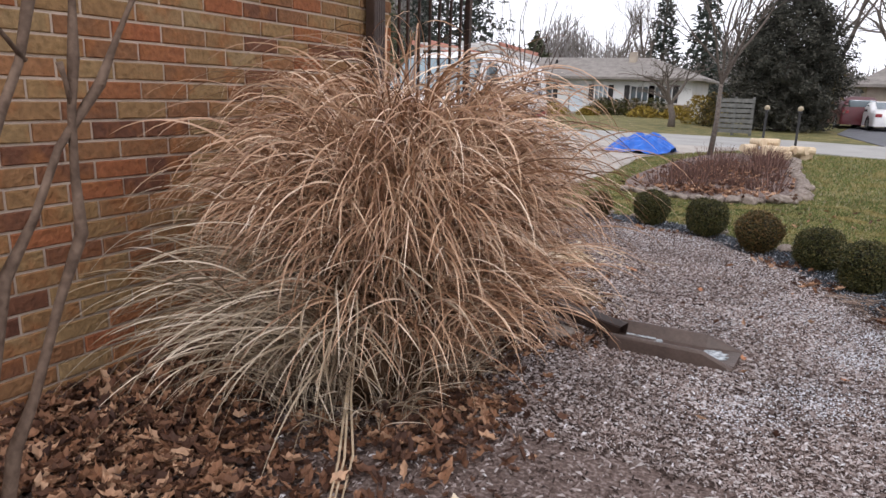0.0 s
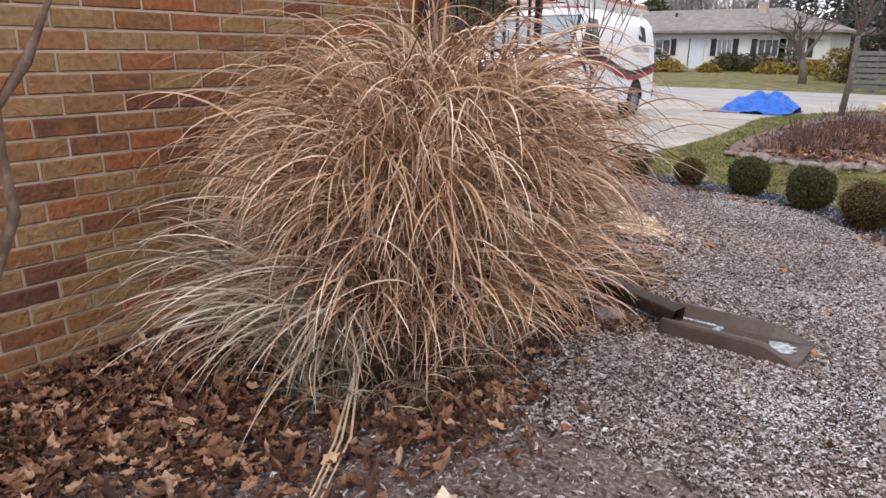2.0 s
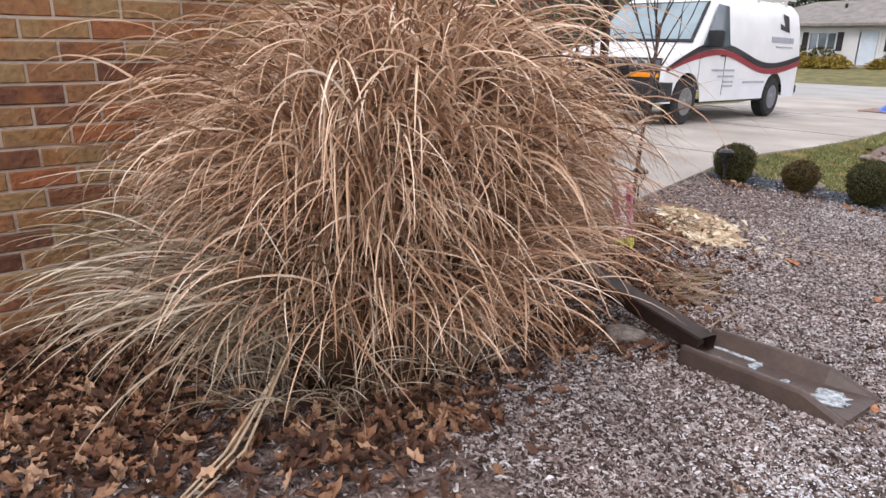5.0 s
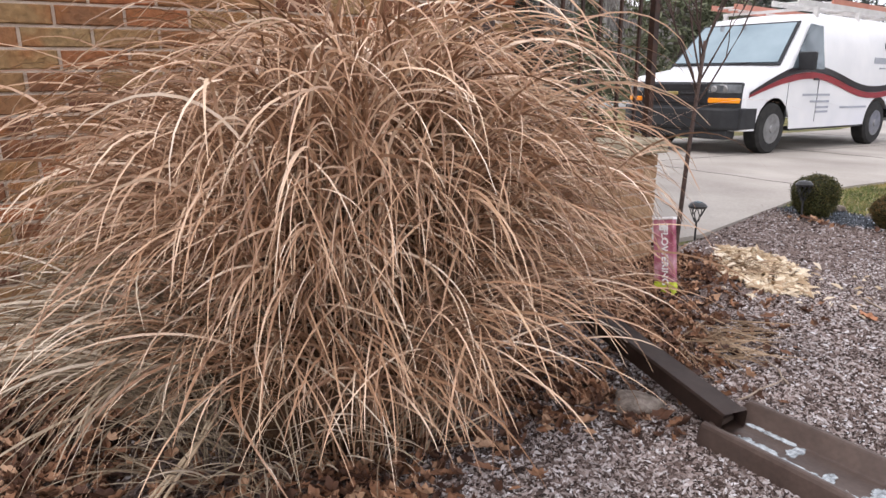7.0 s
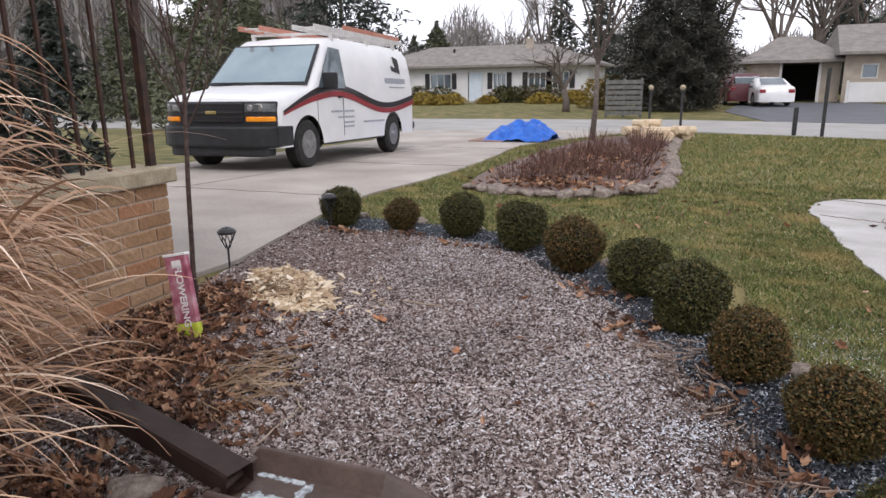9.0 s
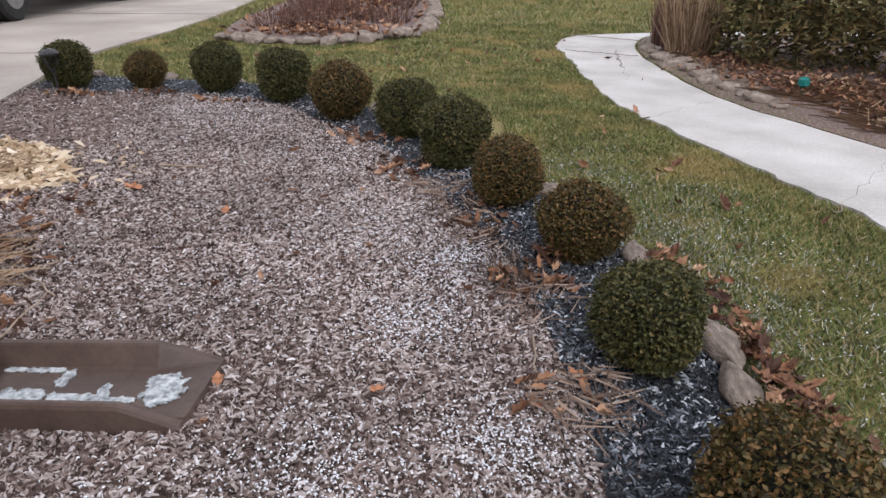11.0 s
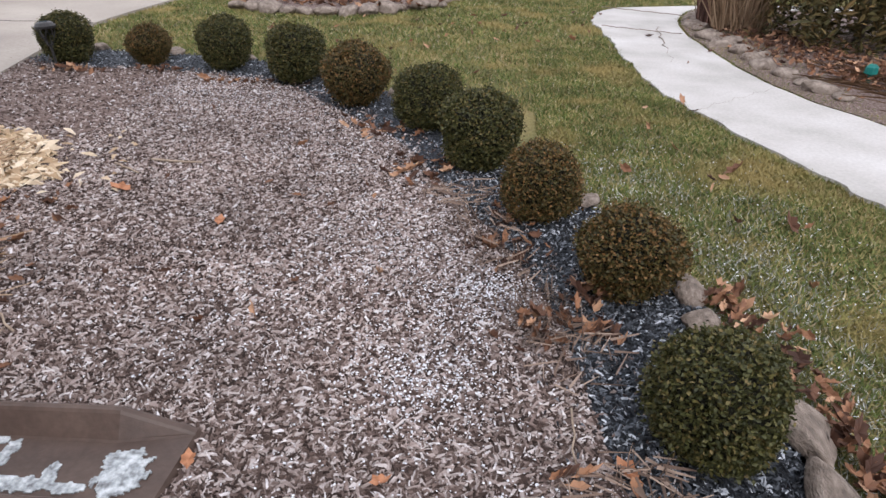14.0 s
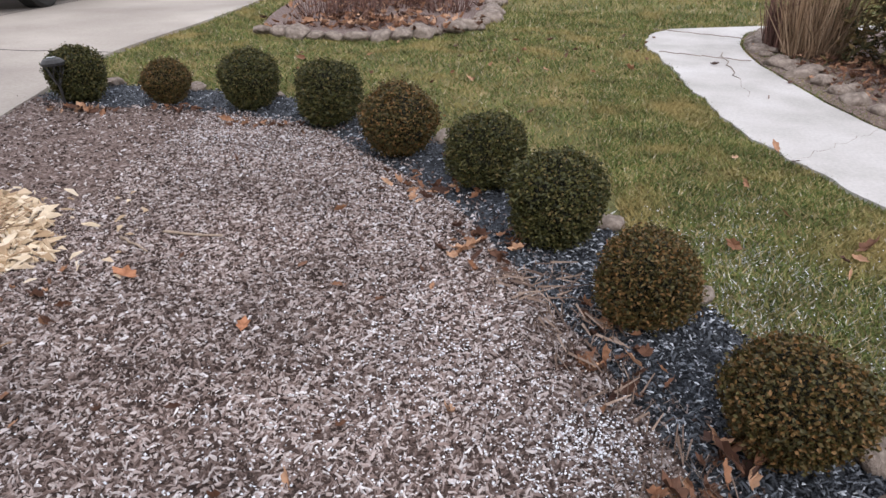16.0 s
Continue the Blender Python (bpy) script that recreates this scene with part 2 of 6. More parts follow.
def turns(n, rng, tilt):
    """Random turns about z, after a tilt of up to about that many degrees."""
    a, b, c = rng.uniform(0, math.tau, n), rng.normal(0, radians(tilt), n), rng.normal(0, radians(tilt), n)
    ca, sa, cb, sb, cc, sc = np.cos(a), np.sin(a), np.cos(b), np.sin(b), np.cos(c), np.sin(c)
    o, i = np.zeros(n), np.ones(n)
    rz = np.stack([np.stack([ca, -sa, o], -1), np.stack([sa, ca, o], -1), np.stack([o, o, i], -1)], 1)
    rx = np.stack([np.stack([i, o, o], -1), np.stack([o, cb, -sb], -1), np.stack([o, sb, cb], -1)], 1)
    ry = np.stack([np.stack([cc, o, sc], -1), np.stack([o, i, o], -1), np.stack([-sc, o, cc], -1)], 1)
    return rz @ rx @ ry


def gz(y):
    """Height of the ground: level garden, falling to the street, rising again beyond."""
    return np.interp(y, [-1000, 6, 13, 17, 25, 45, 10000], [0, 0, -0.19, -0.25, -0.25, 0, 0])


def inside(x, y, poly):
    """Which of the points lie in a polygon."""
    res = np.zeros(len(x), bool)
    for (x0, y0), (x1, y1) in zip(poly, poly[1:] + poly[:1]):
        hit = (y0 > y) != (y1 > y)
        with np.errstate(divide="ignore", invalid="ignore"):
            res ^= hit & (x < (x1 - x0) * (y - y0) / (y1 - y0 + 1e-12) + x0)
    return res


def sheet(name, outline, material, lift, label, category, cuts=None):
    """A paved or planted area that follows the ground, with an edge that goes down into it."""
    bm = bmesh.new()
    face = bm.faces.new([bm.verts.new((x, y, 0)) for x, y in outline])
    bmesh.ops.triangulate(bm, faces=[face])
    for yc in cuts or (6, 9.5, 13, 17, 25, 35, 45):
        bmesh.ops.bisect_plane(bm, geom=bm.verts[:] + bm.edges[:] + bm.faces[:], plane_co=(0, yc, 0), plane_no=(0, 1, 0))
    ext = bmesh.ops.extrude_face_region(bm, geom=bm.faces[:])
    for v in [g for g in ext["geom"] if isinstance(g, bmesh.types.BMVert)]:
        v.co.z += lift + 0.12
    for v in bm.verts:
        v.co.z += float(gz(v.co.y)) - 0.12
    return tagged(new(name, bm_mesh(name, bm, material)), label, category, kind="structure")


def smooth_line(pts, n=6):
    """More points along a line, on a Catmull-Rom curve."""
    p = [Vector((*q, 0)) for q in pts]
    out = []
    for i in range(len(p) - 1):
        a, b, c, d = p[max(i - 1, 0)], p[i], p[i + 1], p[min(i + 2, len(p) - 1)]
        for k in range(n):
            t = k / n
            q = 0.5 * ((2 * b) + (c - a) * t + (2 * a - 5 * b + 4 * c - d) * t * t + (3 * b - a - 3 * c + d) * t ** 3)
            out.append((q.x, q.y))
    return out + [tuple(pts[-1])]


# ---- ground ----
xs = np.concatenate([np.linspace(-2500, -60, 12), np.linspace(-40, 40, 60), np.linspace(60, 2500, 12)])
ys = np.concatenate([np.linspace(-2500, -30, 8), np.linspace(-20, 60, 90), np.linspace(80, 2500, 12)])
gx, gy = np.meshgrid(xs, ys)
gv = np.stack([gx.ravel(), gy.ravel(), gz(gy.ravel()) - 0.02], -1)
w, hgt = len(xs), len(ys)
gf = np.array([(j * w + i, j * w + i + 1, (j + 1) * w + i + 1, (j + 1) * w + i) for j in range(hgt - 1) for i in range(w - 1)])
tagged(new("ground", mesh_of("ground", gv, gf, M_LAWN)), "patchy green and tan winter lawn", "lawn", kind="structure")

EDGE = [(-0.35, 5.2), (0.05, 4.98), (0.56, 5.02), (1.13, 4.9), (1.6, 4.72), (2.05, 4.25), (2.4, 3.85), (2.65, 3.4), (2.87, 2.95), (3.06, 2.5), (3.15, 2.0), (3.2, 1.5), (3.22, 0.5), (3.3, -1.5), (3.4, -4)]
ROCKS = [(-0.3, 5.55), (0.3, 5.5), (0.9, 5.42), (1.45, 5.25), (1.95, 4.9), (2.45, 4.5), (2.85, 4.0), (3.12, 3.5), (3.3, 3.1), (3.48, 2.65), (3.6, 2.1), (3.64, 1.75), (3.7, 1.3), (3.75, 0.5), (3.8, -1.5), (3.9, -4)]
edge, rocks = smooth_line(EDGE), smooth_line(ROCKS)
BED = [(-0.02, -4), (-0.02, 2.14), (0.1, 3.3), (-0.02, 3.85), (-0.3, 5.0)] + edge
STRIP = edge + rocks[::-1]
sheet("mulch_bed", BED, M_SOIL, 0.0, "bark mulch garden bed with a dusting of snow", "mulch")
sheet("planting_strip", STRIP, M_DARKBED, -0.006, "dark chipped mulch strip under the clipped shrubs", "mulch")
DRIVE = smooth_line([(-0.05, 3.85), (-0.32, 5.1), (-0.6, 6.5), (-0.62, 8.5), (-0.73, 10.3), (-1.0, 12.6), (-1.25, 15.5), (-0.6, 18), (0.6, 20.5), (1.6, 21.9)]) + [(-7.5, 19.8), (-6.2, 18.6), (-5.55, 16), (-5.45, 9), (-5.6, 3.5), (-9, 2.4), (-9, 2.2), (-0.1, 2.2), (-0.1, 3.2)]
sheet("driveway", DRIVE, M_CONC, 0.012, "worn pale concrete driveway with joints and stains", "driveway")
ROAD = [(-80, 17), (-7, 19.6), (1.7, 21.8), (4, 20.6), (6.7, 19.4), (12, 17.5), (60, 5), (64, 18), (16, 25.6), (8, 26.2), (1.5, 27.7), (-9.5, 27.3), (-80, 29)]
sheet("road", ROAD, M_ROAD, 0.004, "light grey residential street", "road")
PL = smooth_line([(4.95, 1.2), (4.68, 2.2), (4.57, 2.63), (4.4, 3.31), (4.05, 4.25), (3.83, 5.1), (3.77, 6.3), (3.8, 7.6), (4.1, 8.25)], 16)
PR = smooth_line([(5.0, 8.3), (4.75, 8.0), (4.5, 7.2), (4.45, 6.5), (4.5, 5.5), (4.64, 4.85), (4.82, 4.48), (5.07, 3.94), (5.55, 2.8), (5.8, 1.2)], 12)
# the turf has crept over the slab's edges
PL = [(x + 0.045 * noise.noise(Vector((x * 3, y * 3.4, 1))) + 0.028 * noise.noise(Vector((x * 9, y * 11, 4))), y) for x, y in PL]
PR = [(x + 0.02 * noise.noise(Vector((x * 3, y * 4, 7))), y) for x, y in PR]
sheet("garden_walk", PL + [(5.3, 8.6), (7.5, 8.75), (7.5, 8.35)] + PR, M_PATH, 0.002, "pale curving concrete garden walk dusted with snow", "path")


# ---- brick house wall ----
ZJ, CO, BR = 1.127, 0.0762, 0.2286
CORNER = 2.152


def brick_mesh(length, height, depth, name):
    """A brick whose face looks along +x, with worn chamfered edges."""
    h, l, c = height / 2, length / 2, 0.004
    v = [(-depth, -l, -h), (-depth, l, -h), (-depth, l, h), (-depth, -l, h), (-c, -l, -h), (-c, l, -h), (-c, l, h), (-c, -l, h), (0, -l + c, -h + c), (0, l - c, -h + c), (0, l - c, h - c), (0, -l + c, h - c)]
    f = [(8, 9, 10, 11), (4, 5, 9, 8), (5, 6, 10, 9), (6, 7, 11, 10), (7, 4, 8, 11), (0, 1, 5, 4), (1, 2, 6, 5), (2, 3, 7, 6), (3, 0, 4, 7)]
    return v, f


bv, bf = brick_mesh(BR - 0.011, CO - 0.011, 0.05, "brick")
BRICK = mesh_of("brick", bv, bf, M_BRICK)
house_wall = new("wall_south", bm_mesh("wall_south", box_bm(-0.3, -0.009, -5, CORNER - 0.009, -0.15, 2.75), M_MORTAR))
tagged(house_wall, "tan and orange brick house wall with pale mortar", "wall", kind="structure")
tagged(new("wall_east", bm_mesh("wall_east", box_bm(-9, -0.3, CORNER - 0.3, CORNER - 0.009, -0.15, 2.75), M_MORTAR)), "plain brick return wall of the house", "wall", kind="structure")
# roof stays out of view; its overhang is added to shade wall and ground
tagged(new("roof", bm_mesh("roof", box_bm(-9, 0.6, -5, CORNER + 0.5, 2.76, 2.95), M_BROWN)), "unseen roof slab with an overhang added to shade the wall", "roof", kind="structure")
rng = np.random.default_rng(3)
far_p, far_r, far_s = [], [], []
near = 0
for row in range(-15, 21):
    z = ZJ + (row + 0.5) * CO
    off = 0.0 if row % 2 else 0.5
    for k in range(-20, 10):
        y0, y1 = (k + off) * BR, (k + off + 1) * BR
        if y0 > CORNER - 0.06 or y1 < -4.6:
            continue
        ln = min(y1, CORNER + 0.0055) - y0
        yc = (y0 + y0 + ln) / 2
        jut = rng.uniform(-0.0025, 0.002)
        if -1.25 < yc and near < 296 and z < 1.75 and (yc < 1.1 or z > 1.0):
            ob = under(new("brick", BRICK), house_wall)
            ob.matrix_basis = pose(jut, yc, z, rng.normal(0, 0.25), rng.normal(0, 0.3), rng.normal(0, 0.3)) @ Matrix.Diagonal((1, (ln - 0.011) / (BR - 0.011), 1, 1))
            near += 1
        else:
            far_p.append((jut, yc, z))
            far_s.append((1, (ln - 0.011) / (BR - 0.011), 1))
for row in range(-15, 21):
    for k in range(1, 10):
        far_p.append((-(k - (0.5 if row % 2 else 0.0)) * BR - 0.005, CORNER, ZJ + (row + 0.5) * CO))
        far_s.append((1, 1, -1))
eye3 = np.eye(3)
side = np.array([[0, -1, 0], [1, 0, 0], [0, 0, 1.0]])
v, f = scatter(bv, bf, np.array(far_p), np.array([eye3 if s[2] > 0 else side for s in far_s]), np.abs(np.array(far_s)))
under(tagged(new("brickwork", mesh_of("brickwork", v, f, M_BRICK_J)), kind="stuff"), house_wall)

BRICK_LOW = mesh_of("brick", bv, bf, M_BRICK_LOW)
# ---- low wall with its stone cap and iron bars ----
LOW_Y, LOW_X, LOW_TOP = 3.12, 0.15, 0.645
low = thing("low_brick_wall", "low tan brick planter wall with a limestone cap", "wall", kind="structure")
part("mortar_core", box_bm(-0.08, LOW_X - 0.009, CORNER, LOW_Y - 0.009, -0.12, LOW_TOP), M_MORTAR, low)
part("stone_cap", box_bm(-0.11, LOW_X + 0.03, CORNER + 0.003, LOW_Y + 0.05, LOW_TOP + 0.003, LOW_TOP + 0.085, 0.008), M_CAP, low, "weathered limestone cap")
for row in range(9):
    z = LOW_TOP - (row + 0.5) * CO
    y = LOW_Y + 0.0055 - (BR / 2 if row % 2 else 0)
    if row % 2:
        ob = under(new("brick", BRICK_LOW), low)
        ob.matrix_basis = pose(LOW_X, LOW_Y - BR / 4 + 0.003, z) @ Matrix.Diagonal((1, 0.48, 1, 1))
    while y > CORNER + 0.02:
        ln = min(BR, y - CORNER)
        ob = under(new("brick", BRICK_LOW), low)
        ob.matrix_basis = pose(LOW_X + rng.uniform(-0.002, 0.002), y - ln / 2, z) @ Matrix.Diagonal((1, (ln - 0.011) / (BR - 0.011), 1, 1))
        y -= BR
    ob = under(new("brick", BRICK_LOW), low)
    ob.matrix_basis = pose(LOW_X - 0.057 - 0.06, LOW_Y, z, 0, 0, 90) @ Matrix.Diagonal((1, 0.9, 1, 1))

rail = thing("iron_railing", "rusty black iron bars rising from the low wall cap", "railing", (0.03, 0, 0))
for i, y in enumerate((2.2, 2.3, 2.44, 2.58, 2.71, 2.87, 3.02)):
    part("bar", box_bm(-0.008, 0.008, y - 0.008, y + 0.008, LOW_TOP + 0.085, 2.7), M_IRON, rail)
part("post", box_bm(-0.02, 0.02, 3.12, 3.16, LOW_TOP + 0.08, 2.7), M_IRON, rail)
part("top_rail", box_bm(-0.012, 0.012, 2.15, 3.16, 2.7, 2.74), M_IRON, rail)

# ---- downspout, its ground pipe and the splash block ----
spout = thing("downspout", "dark brown metal downspout fixed to the brick wall", "downspout", (0, 0, 0))
ds = box_bm(0.012, 0.085, 1.86, 1.97, 0.32, 2.75, 0.01)
for i in range(4):
    box_bm(0.084, 0.088, 1.878 + i * 0.023, 1.889 + i * 0.023, 0.34, 2.75, 0, ds)
part("pipe", ds, M_BROWN, spout)
part("strap", box_bm(0.002, 0.091, 1.845, 1.985, 1.22, 1.25), M_BROWN, spout)


def square_pipe(points, hw, hh):
    bm = bmesh.new()
    rings = []
    pts = [Vector(p) for p in points]
    for i, p in enumerate(pts):
        d = (pts[min(i + 1, len(pts) - 1)] - pts[max(i - 1, 0)]).normalized()
        s = d.cross(Vector((0, 0, 1))).normalized()
        u = s.cross(d)
        rings.append([bm.verts.new(p + a * hw * s + b * hh * u) for a, b in ((-1, -1), (-0.85, -1), (0.85, -1), (1, -1), (1, -0.8), (1, 0.8), (0.85, 1), (-0.85, 1), (-1, 0.8), (-1, -0.8))])
    for r, q in zip(rings, rings[1:]):
        for s in range(len(r)):
            bm.faces.new((r[s], r[(s + 1) % len(r)], q[(s + 1) % len(r)], q[s]))
    bmesh.ops.solidify(bm, geom=bm.faces[:], thickness=0.003)
    return bm


part("elbow", square_pipe([(0.05, 1.915, 0.34), (0.06, 1.912, 0.29), (0.14, 1.905, 0.25)], 0.054, 0.038), M_BROWN, spout)
part("ground_pipe", square_pipe([(0.13, 1.915, 0.255), (0.6, 1.885, 0.195), (1.2, 1.8, 0.122), (1.715, 1.703, 0.068)], 0.048, 0.032), M_BROWN, spout)

block = thing("splash_block", "brown plastic splash block with patches of ice, lying on bark mulch", "splash block", (1.955, 1.742, 0.0), rz=1.5)
bb = bmesh.new()
rows_b = []
# each station: distance along the tray, height of the side walls, height of the floor, half width
for x, wall, bed, half in ((-0.295, 0.06, 0.022, 0.13), (-0.285, 0.076, 0.022, 0.136), (-0.1, 0.076, 0.021, 0.138), (0.1, 0.076, 0.02, 0.14), (0.14, 0.075, 0.02, 0.14), (0.16, 0.068, 0.02, 0.14), (0.27, 0.026, 0.019, 0.14), (0.288, 0.019, 0.018, 0.138), (0.296, 0.0, 0.0, 0.14)):
    slope = 0.022 * (wall - bed) / 0.042
    prof = [(-half - 0.006, 0.0), (-half, wall - 0.012), (-half + 0.005, wall - 0.003), (-half + 0.012, wall), (-half + 0.022, wall - 0.001), (-half + 0.028, wall - 0.006), (-half + 0.03 + slope, bed + 0.003), (-half + 0.036 + slope, bed)]
    prof = [(y, max(z, 0.0)) for y, z in prof]
    prof += [(-y, z) for y, z in prof[::-1]]
    rows_b.append([bb.verts.new((x + (0.012 * y / 0.14 if x > 0.2 else 0), y, z)) for y, z in prof])
for r, q in zip(rows_b, rows_b[1:]):
    for i in range(len(prof)):
        j = (i + 1) % len(prof)
        bb.faces.new((r[i], r[j], q[j], q[i]))
bb.faces.new(rows_b[0])
bb.faces.new(rows_b[-1][::-1])
part("tray", bb, M_BLOCK, block)
part("back_wall", box_bm(-0.298, -0.276, -0.112, 0.112, 0.008, 0.056, 0.006), M_BLOCK, block)


def ice_film(patches, z):
    """A thin crazed film of ice on the tray floor, kept where its patches and a noise allow."""
    bm = bmesh.new()
    step = 0.004
    grid = {}

    def corner(i, j):
        if (i, j) not in grid:
            grid[i, j] = bm.verts.new((i * step, j * step, z + 0.0025 + 0.0012 * noise.noise(Vector((i * 0.4, j * 0.4, 2)))))
        return grid[i, j]
    for i in range(-68, 66):
        for j in range(-24, 24):
            x, y = (i + 0.5) * step, (j + 0.5) * step
            near_to = max(1 - ((x - px) / rx) ** 2 - ((y - py) / ry) ** 2 for px, py, rx, ry in patches)
            grit = noise.noise(Vector((x * 38, y * 38, 5))) + 0.6 * noise.noise(Vector((x * 95, y * 95, 9)))
            if near_to + 0.8 * grit > 0.02 and near_to > -1.2:
                bm.faces.new((corner(i, j), corner(i + 1, j), corner(i + 1, j + 1), corner(i, j + 1)))
    rim = bmesh.ops.extrude_face_region(bm, geom=bm.faces[:])
    for q in rim["geom"]:
        if isinstance(q, bmesh.types.BMVert):
            q.co.z -= 0.0035
    return bm


part("ice_film", ice_film(((-0.15, -0.04, 0.085, 0.028), (-0.02, -0.048, 0.09, 0.02), (0.19, -0.005, 0.052, 0.065), (-0.08, 0.035, 0.018, 0.04), (-0.15, 0.066, 0.07, 0.011), (0.045, -0.02, 0.015, 0.035), (0.09, -0.052, 0.045, 0.014), (-0.23, 0.07, 0.025, 0.014)), 0.021), M_ICE, block, "bluish white patches of ice")


# ---- ornamental grass ----
def ribbons(p, az, a0, a1, length, width, twist, roll, r, segs, power=1.0):
    """Leaf ribbons from points p that start a0 off the vertical and arch over to a1, in radians."""
    n = len(p)
    p = p.copy()
    vs = np.zeros((n, segs + 1, 2, 3))
    wob = r.normal(0, 0.05, (n, 2))
    for s in range(segs + 1):
        u = s / segs
        ang = a0 + (a1 - a0) * u ** power
        az_s = az + twist * u
        d = np.stack([np.sin(ang) * np.cos(az_s) + wob[:, 0], np.sin(ang) * np.sin(az_s) + wob[:, 1], np.cos(ang)], -1)
        flat = np.stack([-np.sin(az_s), np.cos(az_s), 0 * az_s], -1)
        nrm = np.cross(d, flat)
        turn = (roll + 1.6 * twist * u)[:, None]
        half = (width * (1 - u ** 3) * (0.65 + 0.35 * min(1, u * 4)) / 2 + 0.0005)[:, None]
        side_v = (np.cos(turn) * flat + np.sin(turn) * nrm) * half
        vs[:, s, 0], vs[:, s, 1] = p - side_v, p + side_v
        p = p + d * (length / segs)[:, None]
        p[:, 2] = np.maximum(p[:, 2], 0.012 + 0.02 * r.uniform(0, 1, n))
    idx = np.arange(n * (segs + 1) * 2).reshape(n, segs + 1, 2)
    f = np.stack([idx[:, :-1, 0], idx[:, :-1, 1], idx[:, 1:, 1], idx[:, 1:, 0]], -1).reshape(-1, 4)
    v = vs.reshape(-1, 3)
    v[:, 0] = np.maximum(v[:, 0], 0.012 + 0.03 * np.abs(np.sin(v[:, 2] * 37)))
    return v, f


def tussock(stems, leaves_each, seed, centre, spread, height, lean, reach, first, last, width, bias=(0, 0), low=0.3, droop=1.0):
    """Upright stalks and the leaves that arch away from them: two sets of ribbons. Angles in degrees."""
    r = np.random.default_rng(seed)
    a, rad = r.uniform(0, math.tau, stems), np.sqrt(r.uniform(0, 1, stems))
    base = np.stack([centre[0] + spread[0] * rad * np.cos(a), centre[1] + spread[1] * rad * np.sin(a), np.zeros(stems)], -1)
    h = (height[1] - (height[1] - height[0]) * rad ** 2) * r.uniform(0.72, 1.04, stems)
    th = np.radians(lean * rad + r.normal(0, 4, stems))
    az = a + r.normal(0, 0.5, stems)
    stalk = ribbons(base, az, th * 0.5, th * 1.6, h, r.uniform(0.003, 0.0055, stems), r.normal(0, 0.2, stems), r.uniform(0, 3, stems), r, 5)
    n = stems * leaves_each
    k = r.integers(0, stems, n)
    q = low + (1 - low) * r.uniform(0, 1, n) ** 0.75
    out = (h[k] * q) * np.sin(th[k] * (0.5 + 0.5 * q))
    start = base[k] + np.stack([out * np.cos(az[k]), out * np.sin(az[k]), h[k] * q * np.cos(th[k] * (0.5 + 0.5 * q))], -1)
    way = np.stack([np.cos(a[k]) * (0.35 + rad[k]) + r.normal(0, 0.62, n) + bias[0], np.sin(a[k]) * (0.35 + rad[k]) + r.normal(0, 0.62, n) + bias[1]], -1)
    leaf_az = np.arctan2(way[:, 1], way[:, 0])
    a0, a1 = np.radians(r.uniform(*first, n)), np.radians(r.uniform(*last, n))
    leaf = ribbons(start, leaf_az, a0, a1, r.uniform(*reach, n), r.uniform(*width, n), r.normal(0, 0.5, n), r.normal(0, 0.7, n), r, 13, droop)
    return stalk, leaf


og = thing("ornamental_grass", "tall dry tan ornamental grass clump arching over bark mulch", "grass")
stalk, leaf = tussock(460, 11, 11, (0.98, 0.82), (0.27, 0.38), (0.8, 1.22), 16, (0.34, 0.74), (4, 30), (130, 188), (0.003, 0.0075), (0.1, 0.02), 0.52, 1.25)
under(new("stalks", mesh_of("stalks", *stalk, M_GRASS)), og, "upright dry tan stalks")
under(new("blades", mesh_of("blades", *leaf, M_GRASS)), og)
stalk, leaf = tussock(110, 8, 12, (0.86, 0.38), (0.2, 0.17), (0.36, 0.6), 28, (0.4, 0.76), (15, 52), (112, 155), (0.003, 0.0072), (-0.75, -0.5), 0.4, 1.15)
under(new("lower_stalks", mesh_of("lower_stalks", *stalk, M_GRASSG)), og, "grey tan lower stalks")
under(new("lower_blades", mesh_of("lower_blades", *leaf, M_GRASSG)), og, "grey tan lower blades")
stalk, leaf = tussock(190, 8, 13, (1.05, 0.84), (0.26, 0.4), (0.42, 0.72), 27, (0.38, 0.72), (12, 46), (115, 165), (0.003, 0.007), (0.22, 0.12), 0.45, 1.2)
under(new("side_stalks", mesh_of("side_stalks", *stalk, M_GRASS)), og)
under(new("side_blades", mesh_of("side_blades", *leaf, M_GRASS)), og)
stalk, leaf = tussock(30, 2, 14, (1.05, 0.85), (0.3, 0.45), (0.8, 1.15), 22, (0.6, 0.95), (10, 40), (110, 150), (0.004, 0.008), (0.3, 0.3), 0.5, 1.2)
under(new("stray_blades", mesh_of("stray_blades", *leaf, M_GRASS)), og)
stalk, leaf = tussock(150, 4, 15, (1.0, 0.66), (0.33, 0.5), (0.12, 0.22), 30, (0.14, 0.34), (10, 60), (60, 120), (0.002, 0.005), (0, 0), 0.1, 1.0)
under(new("basal_tufts", mesh_of("basal_tufts", *leaf, M_GRASSG)), og, "short grey tan shoots at the base")
